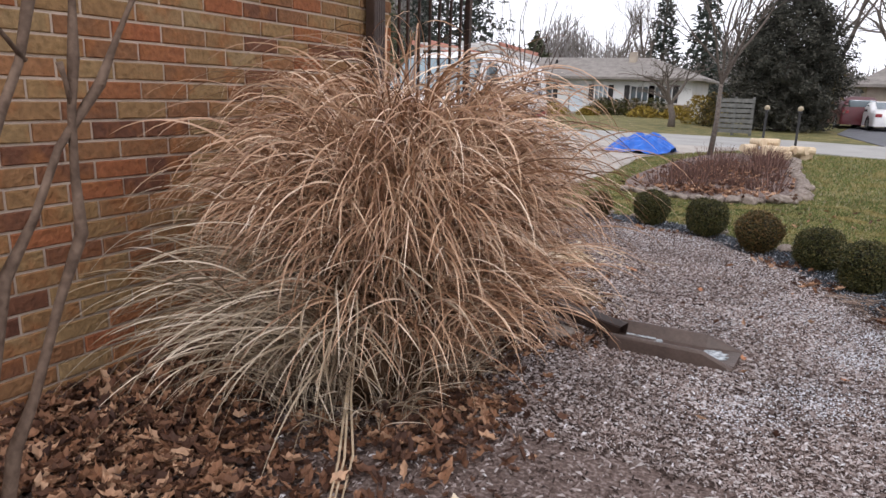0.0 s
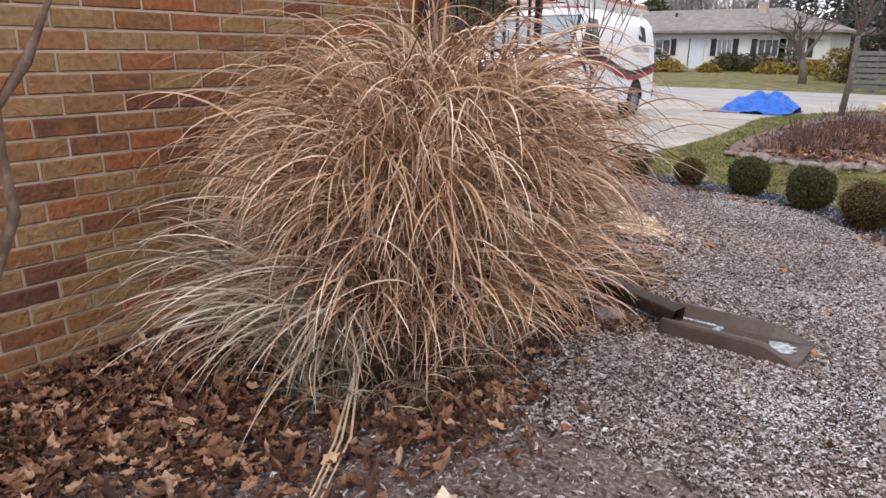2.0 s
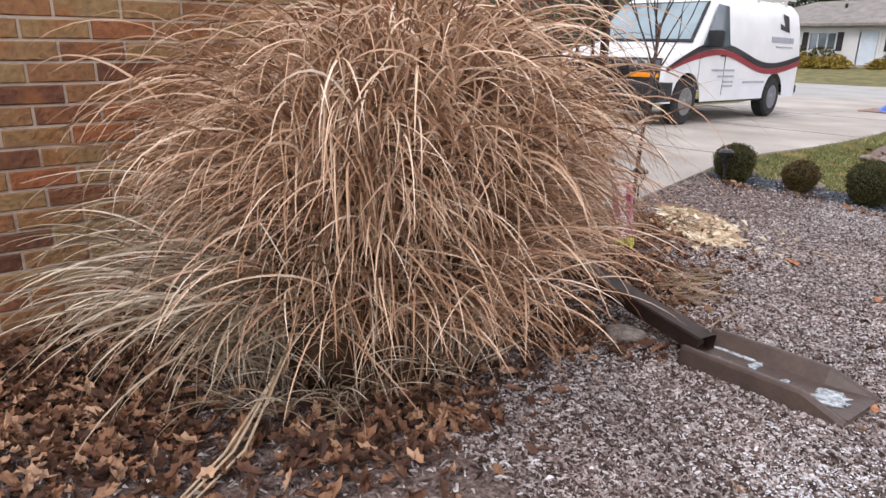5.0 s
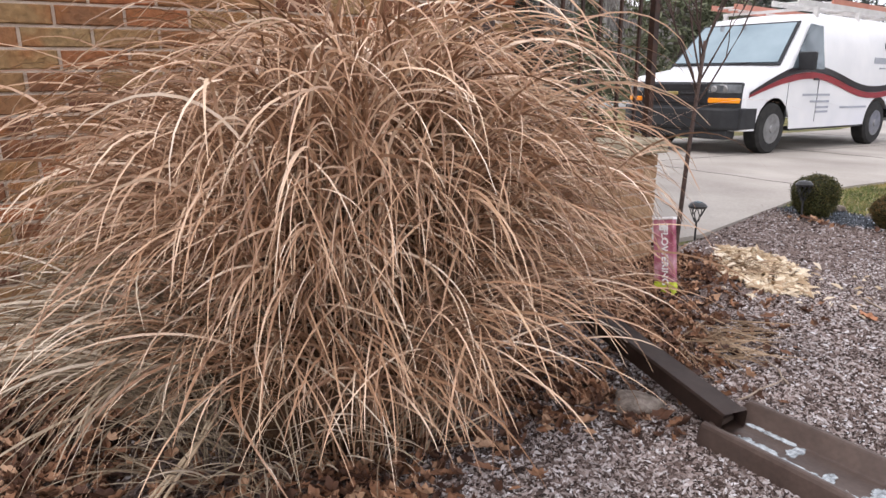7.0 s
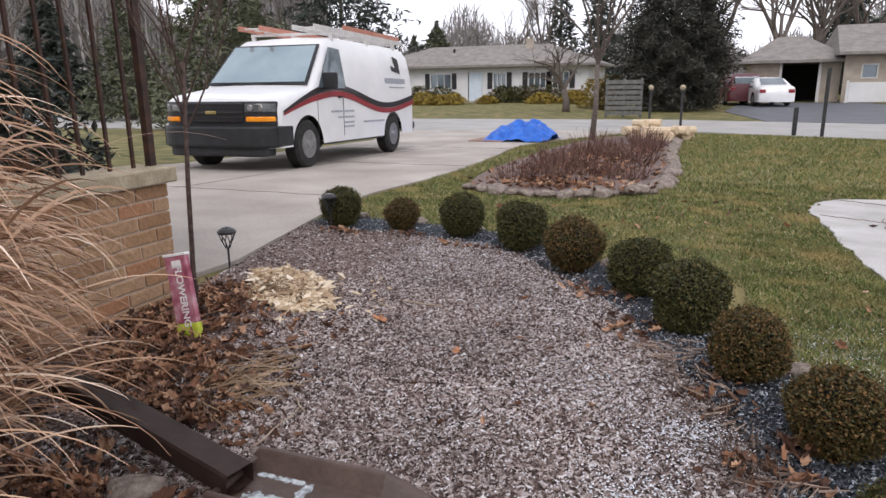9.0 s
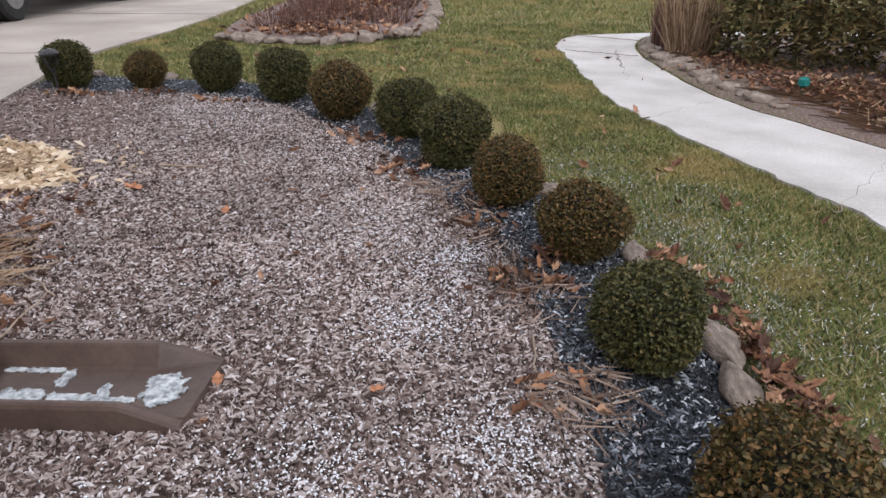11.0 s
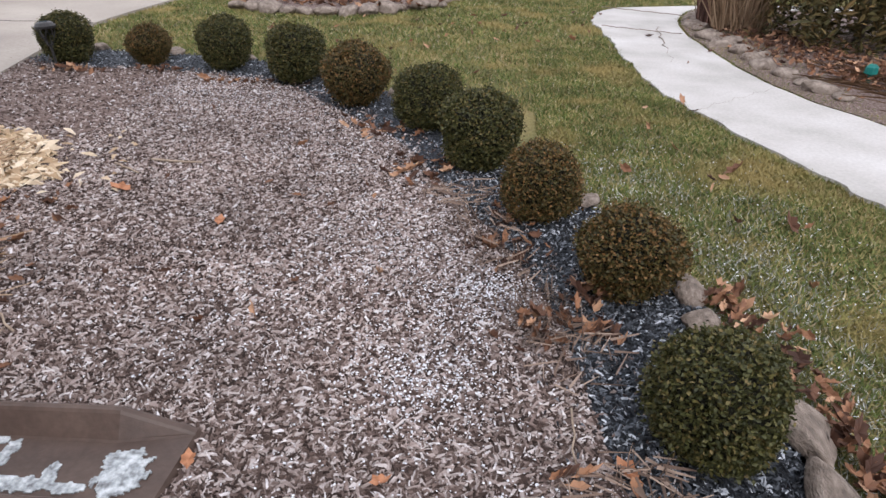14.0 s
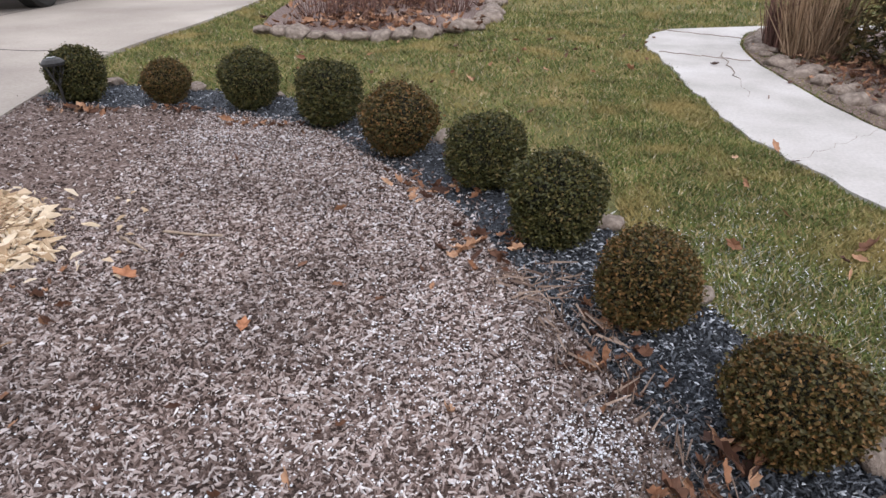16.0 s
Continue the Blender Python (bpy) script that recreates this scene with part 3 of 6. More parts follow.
for k in range(3):
    dx, wave = (0.0, 0.012, -0.008)[k], (0.0, 0.03, -0.02)[k]
    part("bent_stalk", tube([(0.99 + dx, 0.46, 0.5 - 0.07 * k), (1.02 + dx, 0.4, 0.33 - 0.04 * k), (1.12 + dx, 0.24, 0.15), (1.25 + dx, 0.05 + wave, 0.05), (1.36 + dx * 0.5, -0.15 + wave, 0.022), (1.4 + 0.02 * k, -0.26 + 0.05 * k, 0.02)], [0.003, 0.004, 0.0048, 0.0045, 0.0032, 0.001], 6), M_STALK, og, "pale bent stalk reaching the ground", True)
# dark lump standing in for dense stems and the shade between them
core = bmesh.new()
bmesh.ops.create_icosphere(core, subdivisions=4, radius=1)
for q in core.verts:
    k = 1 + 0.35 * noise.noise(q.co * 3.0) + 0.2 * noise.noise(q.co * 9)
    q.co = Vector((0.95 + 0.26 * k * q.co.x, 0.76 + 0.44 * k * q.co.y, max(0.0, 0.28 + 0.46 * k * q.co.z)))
part("stem_mass", core, M_STEM_SHADE, og, "dark lump for dense stems and the shade among them", True)

# ---- bark chips, leaves and turf ----
CHIP = [(-0.5, -0.5, 0), (0.5, -0.35, 0), (0.42, 0.5, 0), (-0.45, 0.3, 0), (0.05, 0.02, 1)]
CHIP_F = [(0, 1, 4), (1, 2, 4), (2, 3, 4), (3, 0, 4)]


def spread(n, box, poly, rng):
    x, y = rng.uniform(box[0], box[1], n), rng.uniform(box[2], box[3], n)
    k = inside(x, y, poly)
    return x[k], y[k]


def chips(name, n, box, poly, size, thick, tilt, material, label, seed, lift=0.0):
    r = np.random.default_rng(seed)
    x, y = spread(n, box, poly, r)
    m = len(x)
    ln = r.uniform(*size, m) * r.uniform(0.6, 1.2, m)
    sz = np.stack([ln, ln * r.uniform(0.12, 0.32, m), ln * 0 + r.uniform(*thick, m)], -1)
    v, f = scatter(CHIP, CHIP_F, np.stack([x, y, gz(y) + lift + r.uniform(0, 0.006, m)], -1), turns(m, r, tilt), sz)
    return tagged(new(name, mesh_of(name, v, f, material)), label, "mulch", kind="stuff")


chips("bark_chips", 185000, (0.9, 3.3, 0.6, 5.2), BED, (0.011, 0.036), (0.003, 0.01), 16, M_CHIP, "loose brown bark chips flecked with snow", 21)
chips("bark_chips", 60000, (-0.3, 3.4, -2.2, 5.2), BED, (0.012, 0.036), (0.004, 0.011), 14, M_CHIP, "loose brown bark chips flecked with snow", 22)
chips("dark_chips", 60000, (-0.4, 4.0, 0.4, 5.6), STRIP, (0.01, 0.028), (0.004, 0.009), 16, M_DARKCHIP, "dark blue-grey chips flecked with snow under shrubs", 23)

rs = np.random.default_rng(28)
SNOW = np.array([(2.3, 3.7, 0.6), (2.55, 2.8, 0.4), (1.7, 4.4, 0.6), (2.75, 2.1, 0.25), (2.3, 1.2, 0.3), (2.6, 1.5, 0.25), (3.0, 1.6, 0.2), (1.2, 4.6, 0.5), (2.9, 2.5, 0.2), (2.2, 2.4, 0.6)])
c = SNOW[rs.integers(0, len(SNOW), 9000)]
g = rs.normal(0, 0.5, (9000, 2)) * c[:, 2:]
x, y = c[:, 0] + g[:, 0], c[:, 1] + g[:, 1]
k = inside(x, y, BED)
x, y, m = x[k], y[k], int(k.sum())
ln = rs.uniform(0.003, 0.008, m)
v, f = scatter(CHIP, CHIP_F, np.stack([x, y, rs.uniform(0.008, 0.014, m)], -1), turns(m, rs, 18), np.stack([ln, ln * rs.uniform(0.5, 1, m), ln * 0.4], -1))
tagged(new("snow_flecks", mesh_of("snow_flecks", v, f, M_SNOW)), "thin dusting of snow flecks on bark mulch", "snow", kind="stuff")

chips("dark_chips", 46000, (2.6, 3.8, 0.7, 3.6), STRIP, (0.01, 0.03), (0.003, 0.009), 18, M_DARKCHIP, "dark blue-grey chips flecked with snow under shrubs", 26, 0.004)

LEAF = [(0, -0.6, 0.2), (0.09, -0.34, 0.04), (0.27, -0.24, 0.2), (0.25, -0.04, 0.14), (0.36, 0.16, 0.3), (0.2, 0.27, 0.12), (0.03, 0.52, 0.3), (-0.18, 0.28, 0.1), (-0.27, 0.14, 0.3), (-0.24, -0.02, 0.16), (-0.3, -0.2, 0.26), (-0.1, -0.34, 0.05), (0, 0.0, -0.06)]
LEAF_F = [(i, (i + 1) % 12, 12) for i in range(12)]


def leaves(centres, n, seed, size=(0.035, 0.085), name="fallen_leaves", label="curled brown dead leaves lying on the mulch", lift=0.008, material=None):
    """Leaf litter heaped about some centres: x, y, reach in x and y, height."""
    r = np.random.default_rng(seed)
    wts = np.array([c[2] * c[3] for c in centres])
    k = r.choice(len(centres), n, p=wts / wts.sum())
    c = np.array(centres)[k]
    g = np.clip(r.normal(0, 0.5, (n, 2)), -1.1, 1.1)
    x, y = c[:, 0] + g[:, 0] * c[:, 2], c[:, 1] + g[:, 1] * c[:, 3]
    x = np.where((x < 0.2) & (y < 3.15), 0.04 + np.abs(x) * 0.8 + np.where(y > 2.1, 0.16, 0), x)
    s = r.uniform(*size, n)
    v, f = scatter(LEAF, LEAF_F, np.stack([x, y, gz(y) + lift + r.uniform(0, 1, n) * c[:, 4]], -1), turns(n, r, 24), np.stack([s * r.uniform(0.45, 1.0, n), s * r.uniform(0.85, 1.4, n), s * r.uniform(0.3, 1.3, n)], -1))
    return tagged(new(name, mesh_of(name, v, f, material or M_LEAF)), label, "leaves", kind="stuff")


leaves([(0.35, -0.2, 0.5, 0.9, 0.05), (0.85, -0.15, 0.6, 0.35, 0.04), (0.3, 0.9, 0.4, 1.1, 0.05), (1.3, 0.5, 0.4, 0.5, 0.03), (0.5, -0.9, 0.7, 0.6, 0.04)], 6000, 31, (0.03, 0.078))
leaves([(0.45, 2.75, 0.4, 0.35, 0.03), (0.35, 3.1, 0.35, 0.3, 0.03), (0.75, 2.3, 0.5, 0.4, 0.02), (1.15, 2.05, 0.35, 0.18, 0.015), (1.05, 1.35, 0.4, 0.4, 0.02), (1.35, 1.55, 0.25, 0.12, 0.015)], 2300, 32, (0.03, 0.075))
leaves([(1.25, 2.3, 0.3, 0.3, 0.006), (1.45, 2.05, 0.2, 0.12, 0.006), (1.0, 2.9, 0.3, 0.3, 0.006)], 110, 41, (0.025, 0.06))
leaves([(3.05, 2.35, 0.14, 0.12, 0.03), (3.12, 1.75, 0.13, 0.1, 0.02), (2.6, 3.45, 0.2, 0.15, 0.02), (2.3, 3.95, 0.2, 0.15, 0.02), (1.4, 4.75, 0.35, 0.07, 0.02), (0.2, 4.9, 0.25, 0.08, 0.02), (0.7, 4.98, 0.2, 0.06, 0.02), (2.95, 2.9, 0.15, 0.25, 0.02)], 240, 33, (0.03, 0.07))
leaves([(3.69, 2.05, 0.06, 0.32, 0.05), (3.72, 1.72, 0.07, 0.3, 0.05), (3.59, 2.5, 0.06, 0.14, 0.03), (3.76, 1.2, 0.08, 0.4, 0.05)], 330, 34, (0.03, 0.07))
leaves([(3.18, 2.5, 0.07, 0.08, 0.05), (3.2, 2.34, 0.06, 0.05, 0.02)], 46, 39, (0.04, 0.075))
leaves([(5.1, 6.3, 0.45, 1.0, 0.04), (5.5, 5.4, 0.6, 0.7, 0.03), (5.6, 4.5, 0.4, 0.5, 0.02)], 1200, 40, (0.03, 0.07), label="brown leaf litter on the shrub bed")
leaves([(2, 2.6, 1.2, 1.6, 0.004), (3.9, 3.6, 0.4, 1.6, 0.01), (2.5, 6.5, 2.5, 2.0, 0.01)], 110, 35, (0.035, 0.075), label="scattered brown dead leaves on mulch and lawn")
band = [(x + 0.14, y + 0.05) for x, y in edge] + [(x - 0.12, y - 0.04) for x, y in edge[::-1]]
chips("bark_chips", 26000, (-0.5, 3.6, 0.4, 5.4), band, (0.01, 0.03), (0.005, 0.012), 16, M_CHIP, "loose bark chips strayed over the strip edge", 24, 0.002)
chips("dark_chips", 7000, (-0.5, 3.6, 0.4, 5.4), band, (0.01, 0.026), (0.005, 0.011), 16, M_DARKCHIP, "dark chips strayed over the mulch edge", 25, 0.003)
chips("wood_shavings", 110, (0.15, 1.45, 2.85, 3.95), [(0.2, 3.6), (0.4, 3.1), (0.8, 2.9), (1.4, 3.1), (1.3, 3.7), (0.7, 3.95)], (0.02, 0.07), (0.006, 0.02), 20, M_SHAVE, "scattered pale wood chips round the heap", 38, 0.012)
chips("wood_shavings", 1500, (0.2, 1.15, 3.05, 3.82), [(0.22, 3.68), (0.38, 3.8), (0.85, 3.58), (1.1, 3.2), (0.94, 3.07), (0.58, 3.2)], (0.035, 0.13), (0.006, 0.026), 24, M_SHAVE, "heap of fresh pale wood chips on the mulch", 36, 0.012)

WALK_POLY = PL + [(5.3, 8.6), (7.5, 8.75), (7.5, 8.35)] + PR


def turf(n, box, hgt_range, seed, avoid, material=None, label="short green and straw winter turf", fade=None):
    r = np.random.default_rng(seed)
    x, y = r.uniform(box[0], box[1], n), r.uniform(box[2], box[3], n)
    k = np.ones(n, bool)
    for poly in avoid:
        k &= ~inside(x, y, poly)
    if fade:
        k &= r.uniform(0, 1, n) < np.clip(1.25 - np.hypot((x - fade[0]) / fade[2], (y - fade[1]) / fade[3]) + 0.3 * np.sin(9 * x + 4 * y) * np.sin(7 * y - 3 * x), 0, 1)
    x, y = x[k], y[k]
    m = len(x)
    a, h = r.uniform(0, math.tau, m), r.uniform(*hgt_range, m)
    w = r.uniform(0.0013, 0.003, m) * (1 + y / 6)
    lean = r.normal(0, 0.75, (m, 2)) * h[:, None]
    z = gz(y) - 0.017
    v = np.stack([np.stack([x - w * np.cos(a), y - w * np.sin(a), z], -1), np.stack([x + w * np.cos(a), y + w * np.sin(a), z], -1), np.stack([x + lean[:, 0], y + lean[:, 1], z + h], -1)], 1).reshape(-1, 3)
    return tagged(new("turf", mesh_of("turf", v, np.arange(3 * m).reshape(-1, 3), material or M_BLADE)), label, "grass", kind="stuff")


ISLAND = smooth_line([(0.28, 7.64), (0.8, 7.42), (1.43, 7.42), (2.0, 7.85), (2.32, 8.73), (2.35, 11), (2.14, 13.2), (1.95, 18), (1.0, 19), (0.0, 18), (-0.35, 14), (-0.2, 10), (0.05, 8.3), (0.28, 7.64)], 4)[:-1]
AVOID = [STRIP, BED, WALK_POLY, DRIVE, ISLAND]
turf(230000, (3.1, 5.4, 0.6, 6.0), (0.012, 0.026), 41, AVOID + [[(x + 0.12, y) for x, y in PR] + [(9, 1.2), (9, 8)]])
turf(70000, (2.9, 4.9, 0.2, 4.6), (0.01, 0.022), 44, AVOID, M_FROST, "frosted turf beside the stone edging", (3.5, 2.3, 0.62, 1.35))
turf(110000, (-0.7, 5.0, 4.4, 9.5), (0.016, 0.034), 42, AVOID)
turf(90000, (-1.5, 9.0, 8.4, 20.5), (0.03, 0.07), 43, AVOID + [ROAD])


# snow caught in the turf beside the stones
x, y = rs.uniform(3.2, 4.25, 3000), rs.uniform(0.8, 3.9, 3000)
k = ~inside(x, y, STRIP) & ~inside(x, y, WALK_POLY) & (rs.uniform(0, 1, 3000) < np.clip(1.35 - (x - 3.3) - 0.35 * np.abs(y - 2.4), 0.05, 1)) & (x > 3.15)
x, y, m = x[k], y[k], int(k.sum())
ln = rs.uniform(0.003, 0.007, m)
v, f = scatter(CHIP, CHIP_F, np.stack([x, y, rs.uniform(-0.008, 0.004, m)], -1), turns(m, rs, 25), np.stack([ln, ln * rs.uniform(0.4, 1, m), ln * 0.4], -1))
tagged(new("snow_flecks", mesh_of("snow_flecks", v, f, M_SNOW)), "snow flecks caught in the turf by the stones", "snow", kind="stuff")


# ---- clipped box shrubs ----
def leafy(n, seed, radius, jitter, leaf, squash=1.0, rough_amp=0.08):
    """Leaf-sized facets in a thick uneven shell."""
    r = np.random.default_rng(seed)
    d = r.normal(0, 1, (n, 3))
    d /= np.linalg.norm(d, axis=1, keepdims=True)
    ph = r.uniform(0, 6.3, 6)
    lump = 1 + rough_amp * (np.sin(3 * d[:, 0] + ph[0]) + np.sin(4 * d[:, 1] + ph[1]) + np.sin(5 * d[:, 2] + ph[2]) + 0.7 * np.sin(11 * d[:, 0] + ph[3]) * np.sin(9 * d[:, 1] + ph[4]))
    sprig = np.where(r.uniform(0, 1, n) < 0.22, r.uniform(1.0, 1.13, n), 1.0)
    p = d * (radius * lump * sprig * (1 - np.abs(r.normal(0, jitter, n))))[:, None]
    p[:, 2] *= squash
    s = r.uniform(0.6, 1.3, n) * leaf
    quad = [(-0.5, 0, 0), (0, -0.32, 0.08), (0.55, 0, 0), (0, 0.32, 0.08)]
    return scatter(quad, [(0, 1, 2, 3)], p, turns(n, r, 55), np.stack([s, s, s], -1))


# solid dark ball that fills a shrub in place of shade between leaves
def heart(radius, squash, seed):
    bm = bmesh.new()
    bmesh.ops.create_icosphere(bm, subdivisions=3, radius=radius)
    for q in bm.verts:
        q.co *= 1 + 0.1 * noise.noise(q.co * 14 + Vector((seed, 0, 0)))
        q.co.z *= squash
    return bm_mesh("twig_heart", bm, M_BOX_SHADE, True)


shells = [mesh_of("foliage", *leafy(14000, 50 + i, 0.5, 0.11, 0.038, 0.92, 0.046), m) for i, m in enumerate((M_BOX, M_BOXB, M_BOX, M_BOXB))]
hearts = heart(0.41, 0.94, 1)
stem_me = bm_mesh("stem", tube([(0, 0, -0.5), (0.01, 0, -0.25)], [0.04, 0.03]), M_TWIG)
SHRUBS = [(0.0, 5.14, 0.35, 0), (0.565, 5.14, 0.285, 1), (1.11, 5.08, 0.36, 0), (1.655, 4.83, 0.375, 2), (2.12, 4.38, 0.37, 1), (2.545, 4.04, 0.345, 2), (2.832, 3.55, 0.365, 0), (3.067, 3.06, 0.305, 3), (3.3, 2.57, 0.31, 1), (3.378, 1.94, 0.305, 2), (3.48, 1.33, 0.33, 3), (3.55, 0.7, 0.33, 0)]
WORDS = ["dark green clipped boxwood ball in dark mulch", "bronzed brown-green clipped boxwood ball in dark mulch"]
for x, y, d, k in SHRUBS:
    sh = thing("box_shrub", WORDS[k % 2], "shrub", (x, y, d * 0.47), "clipped shrub row", rz=x * 77)
    sh.scale = (d, d, d)
    under(new("foliage", shells[k]), sh)
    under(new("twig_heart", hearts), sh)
    under(new("stem", stem_me), sh)


# ---- stones ----
def stone_mesh(seed):
    bm = bmesh.new()
    bmesh.ops.create_icosphere(bm, subdivisions=3, radius=0.5)
    r = random.Random(seed)
    off = Vector((r.uniform(0, 50), r.uniform(0, 50), 3))
    for q in bm.verts:
        q.co *= 1 + 0.35 * noise.noise(q.co * 2.2 + off) + 0.1 * noise.noise(q.co * 6 + off)
        # broad facets, as on a split field stone
        for ax, cut in ((Vector((0.3, 0.9, 0.3)).normalized(), 0.36), (Vector((-0.6, -0.4, 0.7)).normalized(), 0.37), (Vector((0.7, -0.5, 0.5)).normalized(), 0.38), (Vector((0, 0.1, 1)).normalized(), 0.36)):
            over = q.co.dot(ax) - cut
            if over > 0:
                q.co -= ax * over * 0.8
        q.co.z = q.co.z * 0.62 + 0.02 * noise.noise(q.co * 13 + off)
    return bm_mesh("stone", bm, M_STONE, True)


stones = [stone_mesh(i) for i in range(6)]


def stone_row(name, label, line, size, step, seed, group, sink=0.3):
    r = random.Random(seed)
    last = None
    for x, y in smooth_line(line, 30):
        if last and math.hypot(x - last[0], y - last[1]) < step * r.uniform(0.8, 1.25):
            continue
        last = (x, y)
        s = size * r.uniform(0.7, 1.25)
        ob = tagged(new(name, stones[r.randrange(6)]), label, "stone", group)
        ob.matrix_basis = pose(x + r.uniform(-0.03, 0.03), y, float(gz(y)) + s * 0.62 * (0.5 - sink) * 0.6, r.uniform(-12, 12), r.uniform(-12, 12), r.uniform(0, 360)) @ Matrix.Diagonal((s * r.uniform(1, 1.5), s, s, 1))


stone_row("border_stone", "pale rounded field stone edging the shrub strip", ROCKS[:8], 0.13, 0.3, 5, "shrub strip edging")
for x, y, ln, wd, ht, rz, k in ((3.25, 3.18, 0.13, 0.11, 0.1, 20, 1), (3.4, 2.8, 0.15, 0.1, 0.09, 60, 4), (3.49, 2.56, 0.16, 0.12, 0.13, 75, 2), (3.485, 2.4, 0.13, 0.12, 0.11, 40, 3), (3.55, 2.27, 0.14, 0.1, 0.1, 70, 5), (3.605, 2.0, 0.27, 0.14, 0.17, 100, 0), (3.59, 1.8, 0.22, 0.13, 0.13, 84, 4), (3.63, 1.62, 0.2, 0.12, 0.13, 95, 1), (3.67, 1.42, 0.2, 0.12, 0.13, 80, 2), (3.7, 1.2, 0.2, 0.13, 0.12, 90, 3)):
    ob = tagged(new("border_stone", stones[k]), "long tan field stone edging the shrub strip", "stone", "shrub strip edging")
    ob.matrix_basis = pose(x, y, 0.025, 6, -4, rz) @ Matrix.Diagonal((ln * 0.9, wd * 0.8, ht * 0.75, 1))
stone_row("bed_stone", "rounded grey stone edging the island bed", ISLAND[:34], 0.2, 0.22, 7, "island bed edging", 0.05)
stone_row("walk_stone", "rounded grey stone beside the garden walk", [(x + 0.1, y) for x, y in ((4.85, 8.05), (4.55, 7.3), (4.5, 6.5), (4.6, 5.5), (4.8, 4.7))], 0.14, 0.17, 8, "walk edging")
stone_row("walk_stone", "rounded grey stone beside the garden walk", [(4.78, 7.6), (4.68, 6.6), (4.78, 5.6)], 0.15, 0.24, 9, "walk edging")


# ---- woody plants ----
def grow(r, start, way, length, radius, depth, bm, sides=5, kids=(2, 4), spread_deg=38, up=0.12, shrink=0.72):
    pts, rad = [Vector(start)], [radius]
    d = Vector(way).normalized()
    n = 4 if depth > 1 else 3
    for i in range(n):
        d = (d + Vector((r.gauss(0, 0.13), r.gauss(0, 0.13), up * r.uniform(0, 1)))).normalized()
        pts.append(pts[-1] + d * length / n)
        rad.append(radius * (1 - 0.42 * (i + 1) / n))
    tube(pts, rad, sides if depth > 2 else 4 if depth > 1 else 3, bm, False)
    if depth <= 1:
        return
    for k in range(r.randint(*kids)):
        i = r.randint(1, n) if k else n
        axis = Vector((r.gauss(0, 1), r.gauss(0, 1), r.gauss(0, 0.5))).normalized()
        nd = Matrix.Rotation(radians(spread_deg * r.uniform(0.5, 1.25)), 3, d.cross(axis).normalized()) @ d
        grow(r, pts[i], nd, length * shrink * r.uniform(0.75, 1.15), rad[i] * 0.72, depth - 1, bm, sides, kids, spread_deg, up, shrink)


def bare_tree(at, height, seed, label, depth=6, radius=0.12, spread_deg=38, fork=0.28, category="tree", name="bare_tree", up=0.12, kids=(2, 4), sides=6, material=None):
    r = random.Random(seed)
    tr = thing(name, label, category, at)
    trunk = [(0, 0, -0.1), (0.01 * height * r.gauss(0, 1), 0, height * fork * 0.5), (0.02 * height * r.gauss(0, 1), 0.01 * height * r.gauss(0, 1), height * fork)]
    part("trunk", tube(trunk, [radius * 1.25, radius, radius * 0.85], 8), material or M_BARK, tr, "", True)
    bm = bmesh.new()
    for k in range(r.randint(3, 5)):
        a = r.uniform(0, math.tau)
        grow(r, trunk[2], (0.55 * math.cos(a), 0.55 * math.sin(a), 1), height * 0.3, radius * 0.6, depth - 1, bm, sides, kids, spread_deg, up)
    part("branchwork", bm, material or M_BARK, tr)
    return tr


# sapling tied to its label, in front of the low wall
sap = thing("sapling", "thin leafless sapling with a bushy top of bare twigs", "tree", (0.62, 2.74, 0))
part("trunk", tube([(0, 0.0, -0.03), (0.012, 0, 0.3), (0.02, 0.015, 0.7), (0.05, 0.03, 1.25)], [0.014, 0.012, 0.011, 0.009], 7), M_SAPLING, sap, "", True)
bm = bmesh.new()
rr = random.Random(8)
for k in range(9):
    a = k * 2.4
    grow(rr, (0.034 + 0.0018 * k, 0.02 + 0.0011 * k, 0.95 + 0.035 * k), (0.42 * math.cos(a), 0.42 * math.sin(a), 1), 0.5, 0.0052, 3, bm, 5, (2, 3), 26, 0.25)
part("twig_crown", bm, M_SAPLING, sap)

# leafless shrub in front of the brick wall
shr = thing("leafless_shrub", "grey knobbly leafless shrub stems in front of brick", "shrub")


def limb(pts, r0, r1, name="stem"):
    line = [Vector(p) for p in pts]
    n = len(line)
    part(name, tube([p + Vector((0.004 * math.sin(9 * i), 0.004 * math.cos(7 * i), 0)) for i, p in enumerate(line)], [r0 + (r1 - r0) * i / (n - 1) + (0.0035 if i % 3 == 2 else 0) for i in range(n)], 8), M_TWIG, shr, "", True)


limb([(1.2, -1.0, -0.03), (1.21, -0.94, 0.3), (1.22, -0.886, 0.533), (1.22, -0.84, 0.626), (1.22, -0.77, 0.79), (1.22, -0.718, 0.916), (1.222, -0.72, 1.03), (1.22, -0.718, 1.142), (1.217, -0.705, 1.24), (1.214, -0.694, 1.339), (1.21, -0.68, 1.61)], 0.011, 0.006)
limb([(1.23, -1.02, -0.03), (1.22, -0.95, 0.5), (1.22, -0.868, 0.852), (1.22, -0.805, 0.956), (1.22, -0.741, 1.078), (1.22, -0.654, 1.194), (1.22, -0.61, 1.28), (1.22, -0.573, 1.357), (1.214, -0.497, 1.548)], 0.01, 0.005)
limb([(1.26, -1.05, -0.03), (1.24, -0.98, 0.6), (1.225, -0.88, 1.055), (1.22, -0.839, 1.142), (1.22, -0.793, 1.229), (1.22, -0.77, 1.333), (1.21, -0.76, 1.55)], 0.011, 0.006)
